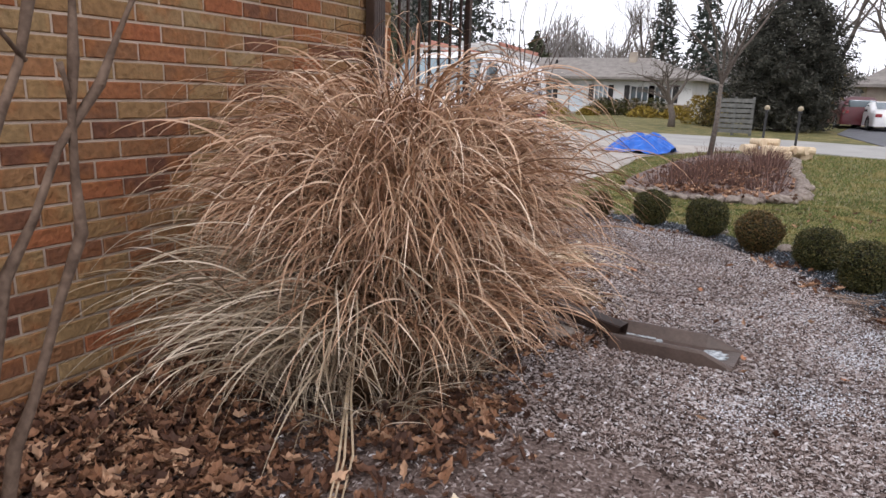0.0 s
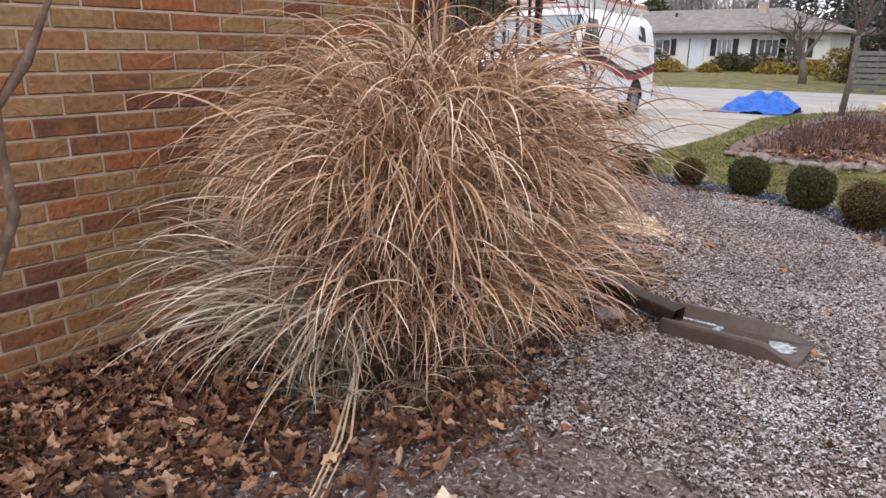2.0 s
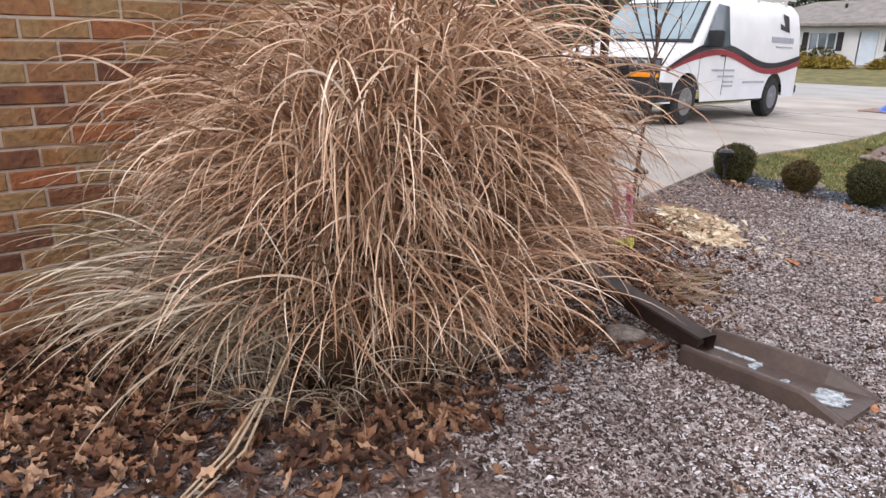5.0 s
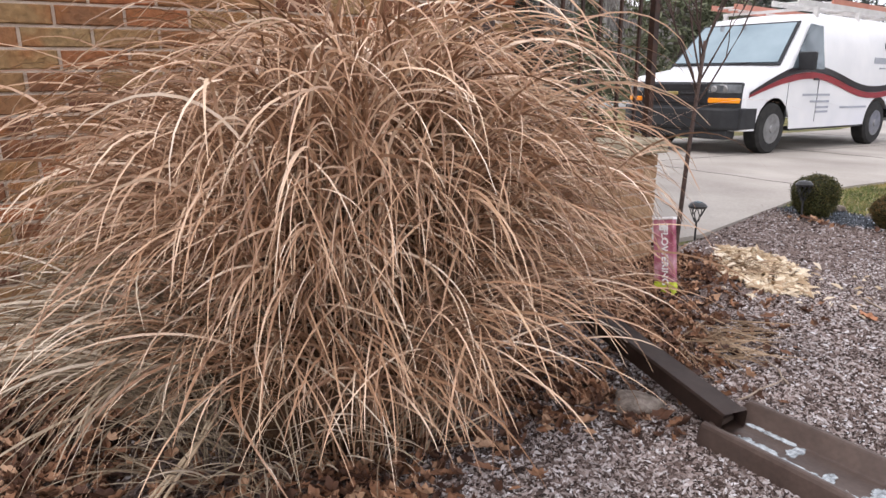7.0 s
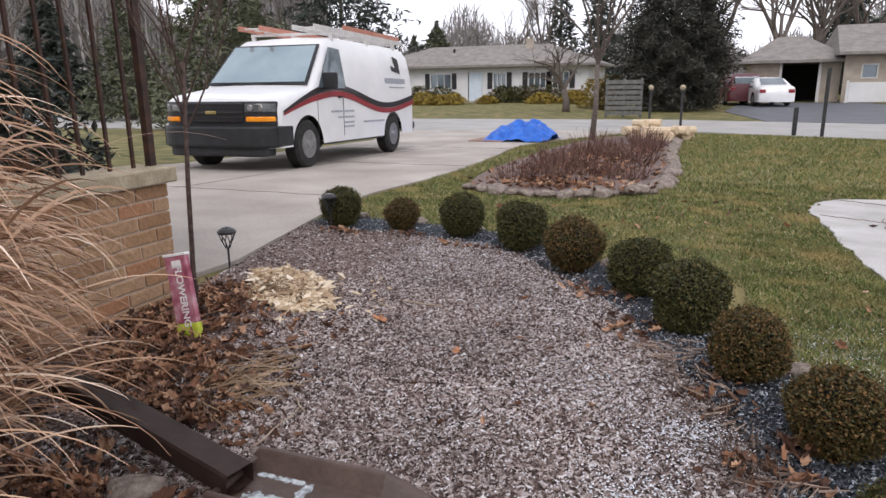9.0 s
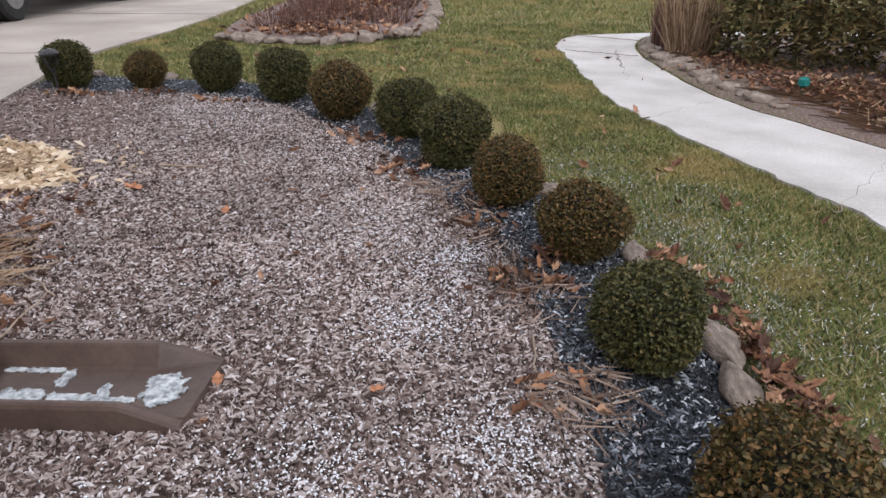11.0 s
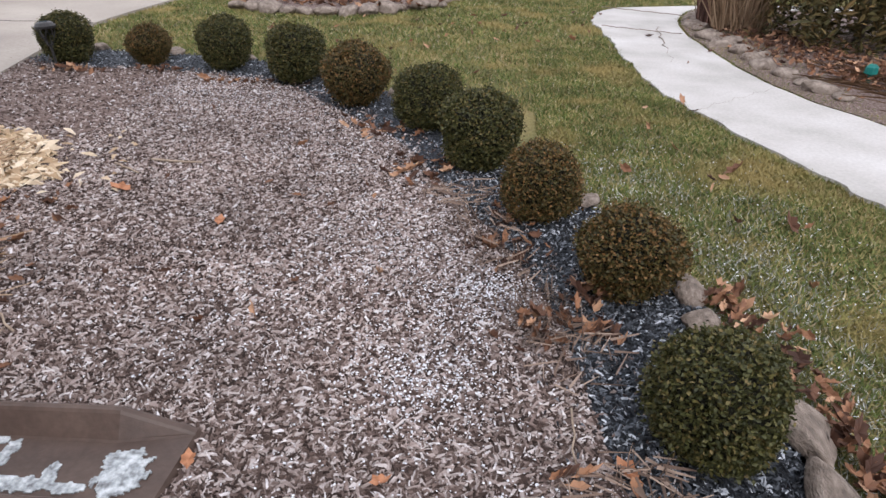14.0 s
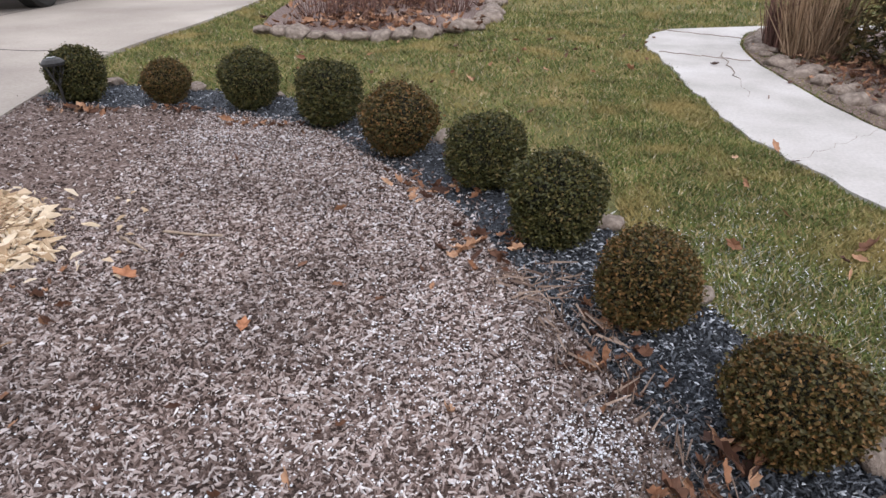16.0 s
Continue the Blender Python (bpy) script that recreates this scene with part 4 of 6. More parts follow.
limb([(1.22, -0.793, 1.229), (1.225, -0.835, 1.28), (1.23, -0.87, 1.36)], 0.005, 0.003, "twig")
limb([(1.22, -0.718, 1.142), (1.225, -0.73, 1.2), (1.23, -0.735, 1.23)], 0.005, 0.003, "twig")


def foliage_tree(name, label, category, at, layers, n, leaf, material, seed, trunk_h, trunk_r, group=""):
    """An evergreen: a trunk and a crown of many small drooping sprays. layers: height, reach."""
    r = np.random.default_rng(seed)
    tr = thing(name, label, category, at, group)
    part("trunk", tube([(0, 0, -0.1), (0.0, 0, trunk_h * 0.5), (0.02, 0, trunk_h)], [trunk_r, trunk_r * 0.7, trunk_r * 0.2], 8), M_BARK, tr, "", True)
    hs, rs = np.array([q[0] for q in layers]), np.array([q[1] for q in layers])
    z = r.uniform(hs[0], hs[-1], n * 3)
    reach = np.interp(z, hs, rs)
    keep = r.uniform(0, rs.max(), n * 3) < reach
    z, reach = z[keep][:n], reach[keep][:n]
    m = len(z)
    a = r.uniform(0, math.tau, m)
    # boughs: uneven reach by direction and height
    bough = 1 + 0.22 * np.sin(5 * a + 3.1 * z) + 0.16 * np.sin(9 * a - 5.3 * z) + 0.1 * np.sin(17 * a + 11 * z)
    rad = reach * bough * np.clip(1 - np.abs(r.normal(0, 0.28, m)), 0.05, 1)
    p = np.stack([rad * np.cos(a), rad * np.sin(a), z - 0.12 * rad], -1)
    s = r.uniform(0.6, 1.4, m) * leaf
    v, f = scatter([(-0.5, 0, 0), (0.1, -0.16, -0.05), (0.6, 0, -0.22), (0.1, 0.16, -0.05)], [(0, 1, 2, 3)], p, turns(m, r, 35), np.stack([s, s, s], -1))
    under(new("crown", mesh_of("crown", v, f, material)), tr)
    return tr


def bearing(deg, dist):
    """A place so many degrees left of the garden's long axis, seen from the path."""
    x, y = 2.87 - dist * math.sin(radians(deg)), 0.4 + dist * math.cos(radians(deg))
    return (x, y, float(gz(y)) - 0.02)


M_JUNIPER = mat("juniper_sprays", [(0, (0.03, 0.03, 0.011)), (0.5, (0.075, 0.064, 0.022)), (1, (0.17, 0.115, 0.045))], "island", rough=0.8, bump_scale=8)
# greens lightened for haze over the far conifers; the dwarf spruces share them
M_NEEDLE_HAZE = mat("hazed_spruce_sprays", [(0, (0.028, 0.036, 0.032)), (0.6, (0.056, 0.07, 0.06)), (1, (0.1, 0.115, 0.096))], "island", rough=0.8, bump_scale=4)
M_PINE = mat("pine_sprays", [(0, (0.05, 0.058, 0.036)), (0.6, (0.1, 0.112, 0.065)), (1, (0.17, 0.175, 0.11))], "island", rough=0.8, bump_scale=4)
M_YELLOW = mat("gold_shrub_sprays", [(0, (0.12, 0.085, 0.015)), (0.6, (0.28, 0.2, 0.035)), (1, (0.42, 0.31, 0.07))], "island", rough=0.8, bump_scale=4)
M_REDTWIG = mat("red_brown_twigs", [(0, (0.06, 0.034, 0.028)), (0.6, (0.13, 0.068, 0.054)), (1, (0.24, 0.14, 0.11))], "island", rough=0.85, bump_scale=6)
M_WITHER = mat("withered_stems", [(0, (0.08, 0.055, 0.044)), (0.5, (0.19, 0.135, 0.105)), (1, (0.36, 0.28, 0.225))], "island", rough=0.85, bump_scale=9)
M_STRAW = mat("dry_stalks", [(0, (0.13, 0.085, 0.05)), (0.5, (0.27, 0.18, 0.11)), (1, (0.42, 0.31, 0.21))], "island", rough=0.8, bump_scale=9)

# bed beyond the garden walk
sheet("shrub_bed", [(x + 0.03, y) for x, y in PR] + [(9, 1.2), (9, 8.2)], M_SOIL, 0.0, "brown mulch shrub bed beside the walk", "mulch")
foliage_tree("juniper", "brown-green spreading evergreen shrub in mulch", "shrub", (5.75, 6.5, 0), [(0.05, 0.6), (0.4, 0.78), (0.9, 0.62), (1.35, 0.2)], 9000, 0.075, M_JUNIPER, 61, 1.1, 0.04)
foliage_tree("juniper", "dark evergreen shrub in mulch beside the walk", "shrub", (6.9, 5.6, 0), [(0.05, 0.6), (0.4, 0.8), (0.9, 0.6), (1.4, 0.2)], 7000, 0.08, M_JUNIPER, 62, 1.1, 0.04)


def stalks(name, label, at, n, height, reach, lean, seed, material, width=0.012, category="plant", flat=False):
    r = np.random.default_rng(seed)
    ob = thing(name, label, category, at)
    a, q = r.uniform(0, math.tau, n), np.sqrt(r.uniform(0, 1, n)) * reach
    base = np.stack([q * np.cos(a), q * np.sin(a), np.full(n, -0.01 if not flat else 0.015)], -1)
    th = np.abs(r.normal(0, radians(lean), n)) if not flat else np.full(n, radians(87))
    az = a + r.normal(0, 0.7, n) if not flat else r.uniform(-1.5, 1.5, n) + seed
    L = r.uniform(0.45, 1.0, n) * height
    tip = base + np.stack([np.sin(th) * np.cos(az), np.sin(th) * np.sin(az), np.cos(th)], -1) * L[:, None]
    w = r.uniform(0.5, 1.2, n) * width / 2
    ang = np.arange(3) * math.tau / 3
    v = np.zeros((n, 6, 3))
    for i in range(3):
        o = np.stack([np.cos(ang[i] + az) * w, np.sin(ang[i] + az) * w, np.sin(ang[i]) * w * (1 if flat else 0)], -1)
        v[:, i], v[:, 3 + i] = base + o, tip + o * 0.45
    tri = np.array([(0, 1, 4, 3), (1, 2, 5, 4), (2, 0, 3, 5)])
    f = (tri[None] + (np.arange(n) * 6)[:, None, None]).reshape(-1, 4)
    mass = under(new("stalk_mass", mesh_of("stalk_mass", v.reshape(-1, 3), f, material)), ob)
    tagged(mass, kind="stuff")
    return ob


stalks("cut_grass_clump", "cut dry tan grass stalks standing in the shrub bed", (4.95, 6.95, 0), 420, 0.62, 0.22, 16, 63, M_STRAW)
stalks("cut_grass_clump", "dark cut stalk stubble beside dry grass stalks", (4.85, 7.2, 0), 260, 0.5, 0.2, 8, 64, M_REDTWIG)
stalks("fallen_stalks", "dry tan stalks strewn on mulch at the bed edge", (5.5, 4.35, 0.0), 110, 0.4, 0.34, 5, 165, M_STRAW, 0.018, flat=True)
stalks("fallen_stalks", "loose dry tan stalks fallen on mulch beside the walk", (5.6, 5.1, 0.0), 170, 0.42, 0.5, 5, 65, M_STRAW, 0.02, flat=True)
for i, (x, y, n) in enumerate(((3.04, 2.42, 130), (2.85, 2.95, 80), (3.18, 1.76, 90), (2.74, 3.22, 50), (3.1, 2.22, 50), (2.97, 2.68, 50))):
    stalks("withered_perennial", "flattened withered brown perennial stems on mulch", (x, y, 0.012), n, 0.1, 0.14, 5, 66 + i, M_WITHER, 0.006, flat=True)
    stalks("withered_perennial", "short withered brown perennial stubble on mulch", (x, y, 0), n // 2, 0.085, 0.11, 45, 266 + i, M_WITHER, 0.005)
for i, (x, y) in enumerate(((1.1, 2.45), (1.25, 2.2), (0.55, 3.3), (0.75, 3.35))):
    stalks("withered_perennial", "dry twigs and stems lying on leaf litter", (x, y, 0.012), 40, 0.28, 0.14, 5, 75 + i, M_STRAW, 0.006, flat=True)

# island bed
sheet("island_bed", ISLAND, M_SOIL, 0.03, "raised island bed of mulch and leaf litter", "mulch")
leaves([(1.2, 8.0, 0.8, 0.45, 0.04), (1.3, 8.2, 0.9, 0.6, 0.05), (1.1, 10, 1.0, 1.5, 0.05), (1.0, 13, 1.0, 2.5, 0.05)], 1700, 37, (0.05, 0.11), label="red-brown fallen leaves heaped in the island bed", lift=0.04)
r4 = random.Random(4)
for i in range(19):
    y = 8.6 + (i / 18) ** 1.2 * 7.8
    x = r4.uniform(0.3, 1.9) if i > 4 else (0.55, 0.95, 1.85, 1.3, 0.6)[i]
    stalks("twiggy_shrub", "red-brown twiggy dormant shrub in the island bed", (x, y, float(gz(y)) + 0.02), 110, r4.uniform(0.34, 0.58) if i > 4 else 0.34, 0.24, 50, 90 + i, M_REDTWIG, 0.012, "shrub")


# ---- things in the bed ----
M_WHITE = mat("white_paint", [(0.3, (0.68, 0.69, 0.7)), (0.7, (0.77, 0.77, 0.77))], scale=2, rough=0.3, spec=0.5, fine=0.06)
M_BLACKP = mat("black_plastic", [(0.3, (0.014, 0.015, 0.017)), (0.7, (0.028, 0.029, 0.031))], scale=6, rough=0.5)
M_TYRE = mat("tyre_rubber", [(0.3, (0.016, 0.016, 0.016)), (0.7, (0.035, 0.034, 0.032))], scale=9, rough=0.85, bump=0.3)
M_RIM = mat("silver_rim", [(0.3, (0.17, 0.17, 0.17)), (0.7, (0.3, 0.3, 0.3))], scale=9, rough=0.4, metal=0.5)
M_GLASS = mat("tinted_glass", [(0.3, (0.10, 0.13, 0.15)), (0.7, (0.15, 0.19, 0.21))], scale=1, rough=0.04, spec=1.0, fine=0.03, metal=0.35)
# blue-grey base colour imitates the sky reflected in the windscreen
M_WIND_SKY = mat("sky_tinted_windscreen", [(0.3, (0.19, 0.26, 0.29)), (0.7, (0.29, 0.37, 0.4))], scale=1.5, rough=0.06, spec=1.0, fine=0.05, metal=0.4)
M_AMBER = mat("amber_lens", [(0.3, (0.75, 0.22, 0.01)), (0.7, (0.85, 0.32, 0.02))], scale=4, rough=0.2)
M_EMBLEM = mat("dull_gold_emblem", [(0.3, (0.35, 0.27, 0.1)), (0.7, (0.5, 0.4, 0.18))], scale=20, rough=0.3, metal=0.6)
M_LAMP = mat("clear_lens", [(0.3, (0.05, 0.055, 0.06)), (0.7, (0.13, 0.14, 0.15))], scale=7, rough=0.1, spec=0.8, fine=0.05)
M_REDP = mat("dark_red_decal", [(0.3, (0.22, 0.022, 0.03)), (0.7, (0.3, 0.035, 0.04))], scale=4, rough=0.35)
M_DECAL = mat("black_decal", [(0.3, (0.015, 0.012, 0.014)), (0.7, (0.03, 0.024, 0.026))], scale=4, rough=0.35)
M_GREYT = mat("grey_lettering", [(0.3, (0.3, 0.32, 0.36)), (0.7, (0.4, 0.42, 0.46))], scale=4, rough=0.5)
M_ALU = mat("ladder_metal", [(0.3, (0.55, 0.54, 0.52)), (0.7, (0.7, 0.69, 0.67))], scale=6, rough=0.4, metal=0.3)
M_ORANGE = mat("ladder_fibreglass", [(0.3, (0.42, 0.15, 0.1)), (0.7, (0.55, 0.27, 0.2))], scale=3, rough=0.6)
M_TARP = mat("blue_tarp", [(0.3, (0.012, 0.085, 0.4)), (0.7, (0.03, 0.16, 0.6))], scale=4, rough=0.4, bump=0.4, bump_scale=14, fine=0.2)
M_CARD = mat("cardboard", [(0.3, (0.2, 0.13, 0.1)), (0.7, (0.34, 0.22, 0.16))], scale=6)
M_SIGN = mat("sleeve_print", [(0.3, (0.22, 0.04, 0.07)), (0.5, (0.4, 0.14, 0.19)), (0.72, (0.6, 0.42, 0.45))], scale=14, rough=0.4)
M_LIME = mat("lime_print", [(0.3, (0.4, 0.5, 0.03)), (0.7, (0.6, 0.62, 0.1))], scale=30, rough=0.4)
M_TEXT = mat("white_print", [(0.3, (0.78, 0.76, 0.76)), (0.7, (0.85, 0.84, 0.84))], scale=9, rough=0.4)
M_BRONZE = mat("dark_bronze", [(0.3, (0.03, 0.03, 0.032)), (0.7, (0.06, 0.06, 0.06))], scale=9, rough=0.4, metal=0.4)
M_TEAL = mat("teal_plastic", [(0.3, (0.0, 0.12, 0.11)), (0.7, (0.01, 0.18, 0.16))], scale=9, rough=0.4)

sign = thing("plant_sleeve", "maroon and lime printed plant sleeve leaning at the sapling", "sign", (0.655, 2.665, 0.0))
sign.matrix_basis = pose(0.66, 2.655, -0.01, -7, -11, 6)
SW = 0.06
part("panel", box_bm(-SW, SW, -0.015, 0.015, 0.075, 0.40, 0.006), M_SIGN, sign)
part("lime_band", box_bm(-SW - 0.001, SW + 0.001, -0.0165, 0.0165, 0.0, 0.075, 0.006), M_LIME, sign, "lime green printed foot band")
part("top_edge", box_bm(-SW - 0.004, SW + 0.002, -0.019, 0.019, 0.395, 0.408, 0.003), M_TEXT, sign, "pale folded top edge")
part("text_bar", box_bm(-0.02, 0.03, -0.0185, -0.015, 0.34, 0.375), M_TEXT, sign)
fc = bpy.data.curves.new("lettering", "FONT")
fc.body, fc.size, fc.extrude, fc.align_x, fc.align_y, fc.offset = "FLOWERING", 0.052, 0.001, "CENTER", "CENTER", 0.0012
word = under(new("lettering", fc), sign, "white printed word FLOWERING")
word.matrix_basis = pose(0.008, -0.0175, 0.205, 90, 90, 0)
fc.materials.append(M_TEXT)


def path_lamp(at):
    lp = thing("solar_path_light", "dark bronze solar path light on a thin stake", "lamp", at, "path lights")
    part("stake", tube([(0, 0, -0.03), (0, 0, 0.14)], [0.007, 0.007], 8), M_BRONZE, lp)
    cage = bmesh.new()
    for k in range(8):
        a, b = k * math.tau / 8, (k + (1.2 if k % 2 else -1.2)) * math.tau / 8
        tube([(0.012 * math.cos(a), 0.012 * math.sin(a), 0.135), (0.036 * math.cos((a + b) / 2), 0.036 * math.sin((a + b) / 2), 0.185), (0.052 * math.cos(b), 0.052 * math.sin(b), 0.235)], [0.0035] * 3, 5, cage)
    part("cage", cage, M_BRONZE, lp, "open lattice cage")
    capm = tube([(0, 0, 0.232), (0, 0, 0.245), (0, 0, 0.262), (0, 0, 0.268)], [0.058, 0.062, 0.045, 0.03], 16)
    part("cap", capm, M_BRONZE, lp)
    part("solar_cell", box_bm(-0.022, 0.022, -0.022, 0.022, 0.268, 0.271), M_GLASS, lp)
    return lp


lamp_a = path_lamp((0.02, 3.7, 0))
copy_thing(lamp_a, pose(0.036, 4.93, 0.0, -3, -2, 30) @ Matrix.Diagonal((1.05, 1.05, 1.12, 1)))


def twig(label, a, b, radius, seed):
    r = random.Random(seed)
    pts = [Vector(a).lerp(Vector(b), k / 5) + Vector((r.uniform(-0.006, 0.006), r.uniform(-0.006, 0.006), 0.012 + 0.004 * r.random())) for k in range(6)]
    tagged(new("twig", bm_mesh("twig", tube(pts, [radius * (1 - 0.08 * k) for k in range(6)], 6), M_TWIGP, True)), label, "twig")


M_TWIGP = mat("bleached_twig", [(0.3, (0.26, 0.2, 0.15)), (0.7, (0.44, 0.36, 0.28))], scale=25, bump=0.5, bump_scale=70)
twig("thin bleached straw lying on bark mulch", (3.096, 2.02, 0), (3.083, 1.81, 0), 0.003, 1)
twig("grey-brown twig lying on bark mulch", (1.38, 3.44, 0), (1.61, 3.43, 0), 0.007, 2)
twig("thin bent twig lying on dead leaves", (1.591, 1.915, 0.01), (1.591, 2.18, 0.02), 0.004, 3)
twig("thin twig lying across scattered dead leaves", (1.6, 2.2, 0), (1.4, 2.33, 0.015), 0.004, 4)
twig("short grey-brown twig beside pale wood chips", (1.25, 3.38, 0), (1.4, 3.3, 0), 0.006, 5)
for lx, ly, ls, lr in ((1.665, 0.05, 0.11, 50), (2.262, 1.794, 0.05, 20), (1.411, 3.13, 0.1, 80), (1.906, 2.894, 0.06, 10), (2.679, 1.772, 0.05, 130), (3.193, 1.843, 0.07, 40), (3.081, 1.732, 0.05, 200)):
    lf = tagged(new("fallen_leaf", mesh_of("fallen_leaf", LEAF, LEAF_F, M_PALELEAF if ls > 0.105 else M_ORANGELEAF)), "large pale tan dead leaf on the mulch" if ls > 0.105 else "single curled orange-brown dead leaf on mulch", "leaf")
    lf.matrix_basis = pose(lx, ly, 0.014, 6, 4, lr) @ Matrix.Diagonal((ls, ls, ls * 0.6, 1))
teal = thing("sprinkler_head", "small teal plastic sprinkler on a stake", "sprinkler", (5.22, 5.18, 0))
part("stake", tube([(0, 0, -0.02), (0, 0, 0.05)], [0.01, 0.012], 8), M_TEAL, teal)
part("head", tube([(0, 0, 0.05), (0, 0, 0.06), (0, 0, 0.1), (0, 0, 0.115)], [0.02, 0.04, 0.036, 0.02], 12), M_TEAL, teal)
stone_by = tagged(new("corner_stone", stones[2]), "tan field stone beside the splash block pipe", "stone")
stone_by.matrix_basis = pose(1.42, 1.6, 0.03, 5, 0, 40) @ Matrix.Diagonal((0.16, 0.12, 0.12, 1))
foliage_tree("dwarf_spruce", "dark blue-green dwarf conifer behind iron bars", "shrub", (-0.75, 2.95, 0), [(0.2, 0.5), (0.6, 0.55), (1.0, 0.32), (1.25, 0.1)], 3200, 0.09, M_NEEDLE_HAZE, 111, 1.2, 0.03)
foliage_tree("dwarf_spruce", "dark dwarf conifer behind the low brick wall", "shrub", (-1.7, 3.2, 0), [(0.2, 0.6), (0.6, 0.6), (1.0, 0.3), (1.2, 0.1)], 2600, 0.1, M_NEEDLE_HAZE, 112, 1.1, 0.03)

# fine cracks across the garden walk
for i, (x0, y0, x1, y1) in enumerate(((3.78, 6.9, 4.42, 6.6), (3.95, 4.45, 4.6, 5.0), (4.4, 3.0, 5.05, 3.75), (3.9, 7.9, 4.6, 7.5), (4.1, 5.6, 4.25, 6.9))):
    pts = [(x0 + (x1 - x0) * k / 12 + 0.02 * math.sin(4 * k + i), y0 + (y1 - y0) * k / 12 + 0.03 * math.sin(2.3 * k + i), -0.0008) for k in range(13)]
    tagged(new("walk_crack", bm_mesh("walk_crack", tube(pts, [0.0036] * 13, 5), M_STONE)), "thin dark crack across the garden walk", "crack", kind="structure")

# joints and cracks of the driveway
for i, (x0, y0, x1, y1) in enumerate(((-5.4, 6.45, -0.62, 6.5), (-3.0, 4.0, -3.1, 16), (-5.4, 10.2, -0.75, 10.3), (-5.5, 14.2, -1.2, 14.3))):
    n = 14
    line = [(x0 + (x1 - x0) * k / n + 0.02 * math.sin(5 * k), y0 + (y1 - y0) * k / n + 0.025 * math.sin(3 * k + i)) for k in range(n + 1)]
    bm = bmesh.new()
    tube([(x, y, float(gz(y)) + 0.004) for x, y in line], [0.012] * (n + 1), 6, bm)
    tagged(new("driveway_joint", bm_mesh("driveway_joint", bm, M_DECAL)), "dark tar-filled joint in the driveway", "joint", kind="structure")


# ---- vehicles ----
def body_bm(stations, half, wheels, wheel_r, arch, belt, top_in, floor=0.32, round_nose=0.0):
    """A vehicle shell. stations: distance from the nose, top height. Sides lean in above the belt line."""
    bm = bmesh.new()
    s0, s1 = stations[0][0], stations[-1][0]
    ss = sorted(set([q[0] for q in stations] + list(np.linspace(s0, s1, 46)) + [w + arch * c for w in wheels for c in (-1, -0.98, -0.9, -0.75, -0.5, -0.25, 0, 0.25, 0.5, 0.75, 0.9, 0.98, 1)]))
    if round_nose:
        ss = sorted(set(ss + [s0 + round_nose * (k / 9) ** 2 for k in range(10)]))
    rings = []
    for s in ss:
        zt = float(np.interp(s, [q[0] for q in stations], [q[1] for q in stations]))
        zb = floor
        for w in wheels:
            if abs(s - w) < arch:
                zb = max(zb, wheel_r + math.sqrt(arch * arch - (s - w) ** 2) - 0.02)
        nose = min((s - s0) / 0.28, (s1 - s) / 0.16, 1.0)
        hw = half * (0.9 + 0.1 * math.sqrt(max(nose, 0)))
        if round_nose and s - s0 < round_nose:
            hw = half * (0.6 + 0.4 * math.sqrt((s - s0) / round_nose))
        ring = []
        for q in (0, 0.25, 0.5, 0.75, 0.92, 0.985, 1.0):
            z = zb + (zt - zb) * q
            k = hw - top_in * max(0, z - belt) / 1.0
            if q > 0.9:
                k -= 0.03 + (q - 0.92) * 1.2
            ring.append((k, z))
        ring += [(0.5 * ring[-1][0], zt + 0.02), (0, zt + 0.028)]
        rings.append([bm.verts.new((k, s, z)) for k, z in ring] + [bm.verts.new((-k, s, z)) for k, z in ring[-2::-1]])
    for r, q in zip(rings, rings[1:]):
        for i in range(len(r) - 1):
            bm.faces.new((r[i], r[i + 1], q[i + 1], q[i]))
    bm.faces.new(rings[0])
    bm.faces.new(rings[-1][::-1])
    return bm


def wheel_parts(parent, x, y, r, width, out):
    wh = under(new("wheel"), parent)
    wh.matrix_basis = pose(x, y, r)
    prof = [(r * 0.62, -width / 2), (r * 0.9, -width / 2), (r, -width * 0.35), (r, width * 0.35), (r * 0.9, width / 2), (r * 0.62, width / 2)]
    part("tyre", tube([(w, 0, 0) for _, w in prof], [q for q, _ in prof], 28), M_TYRE, wh)
    rim = tube([(out * (width / 2 - 0.01), 0, 0), (out * (width / 2 + 0.004), 0, 0), (out * (width / 2 + 0.006), 0, 0), (out * (width / 2 - 0.035), 0, 0)], [r * 0.58, r * 0.58, r * 0.52, r * 0.4], 24)
    part("rim", rim, M_RIM, wh)
    part("hub", tube([(out * (width / 2 - 0.035), 0, 0), (out * (width / 2 + 0.02), 0, 0)], [r * 0.2, r * 0.16], 12), M_RIM, wh)
    for k in range(8):
        a = k * math.tau / 8
        part("slot", tube([(out * (width / 2 - 0.03), 0.31 * r * math.cos(a), 0.31 * r * math.sin(a)), (out * (width / 2 - 0.022), 0.31 * r * math.cos(a), 0.31 * r * math.sin(a))], [r * 0.085, r * 0.085], 8), M_BLACKP, wh)


def quad_panel(corners, thick):
    """A thin panel on four corners, pushed out along its normal."""
    c = [Vector(q) for q in corners]
    nrm = (c[1] - c[0]).cross(c[3] - c[0]).normalized() * thick
    bm = bmesh.new()
    a, b = [bm.verts.new(q) for q in c], [bm.verts.new(q + nrm) for q in c]
    bm.faces.new(a[::-1])
    bm.faces.new(b)
    for i in range(4):
        bm.faces.new((a[i], a[(i + 1) % 4], b[(i + 1) % 4], b[i]))
    return bm


van = thing("work_van", "white cargo van with wavy black and red stripe on driveway", "van")
van.matrix_basis = pose(-3.93, 8.2, -0.07, -1.2, 0, 3.8)
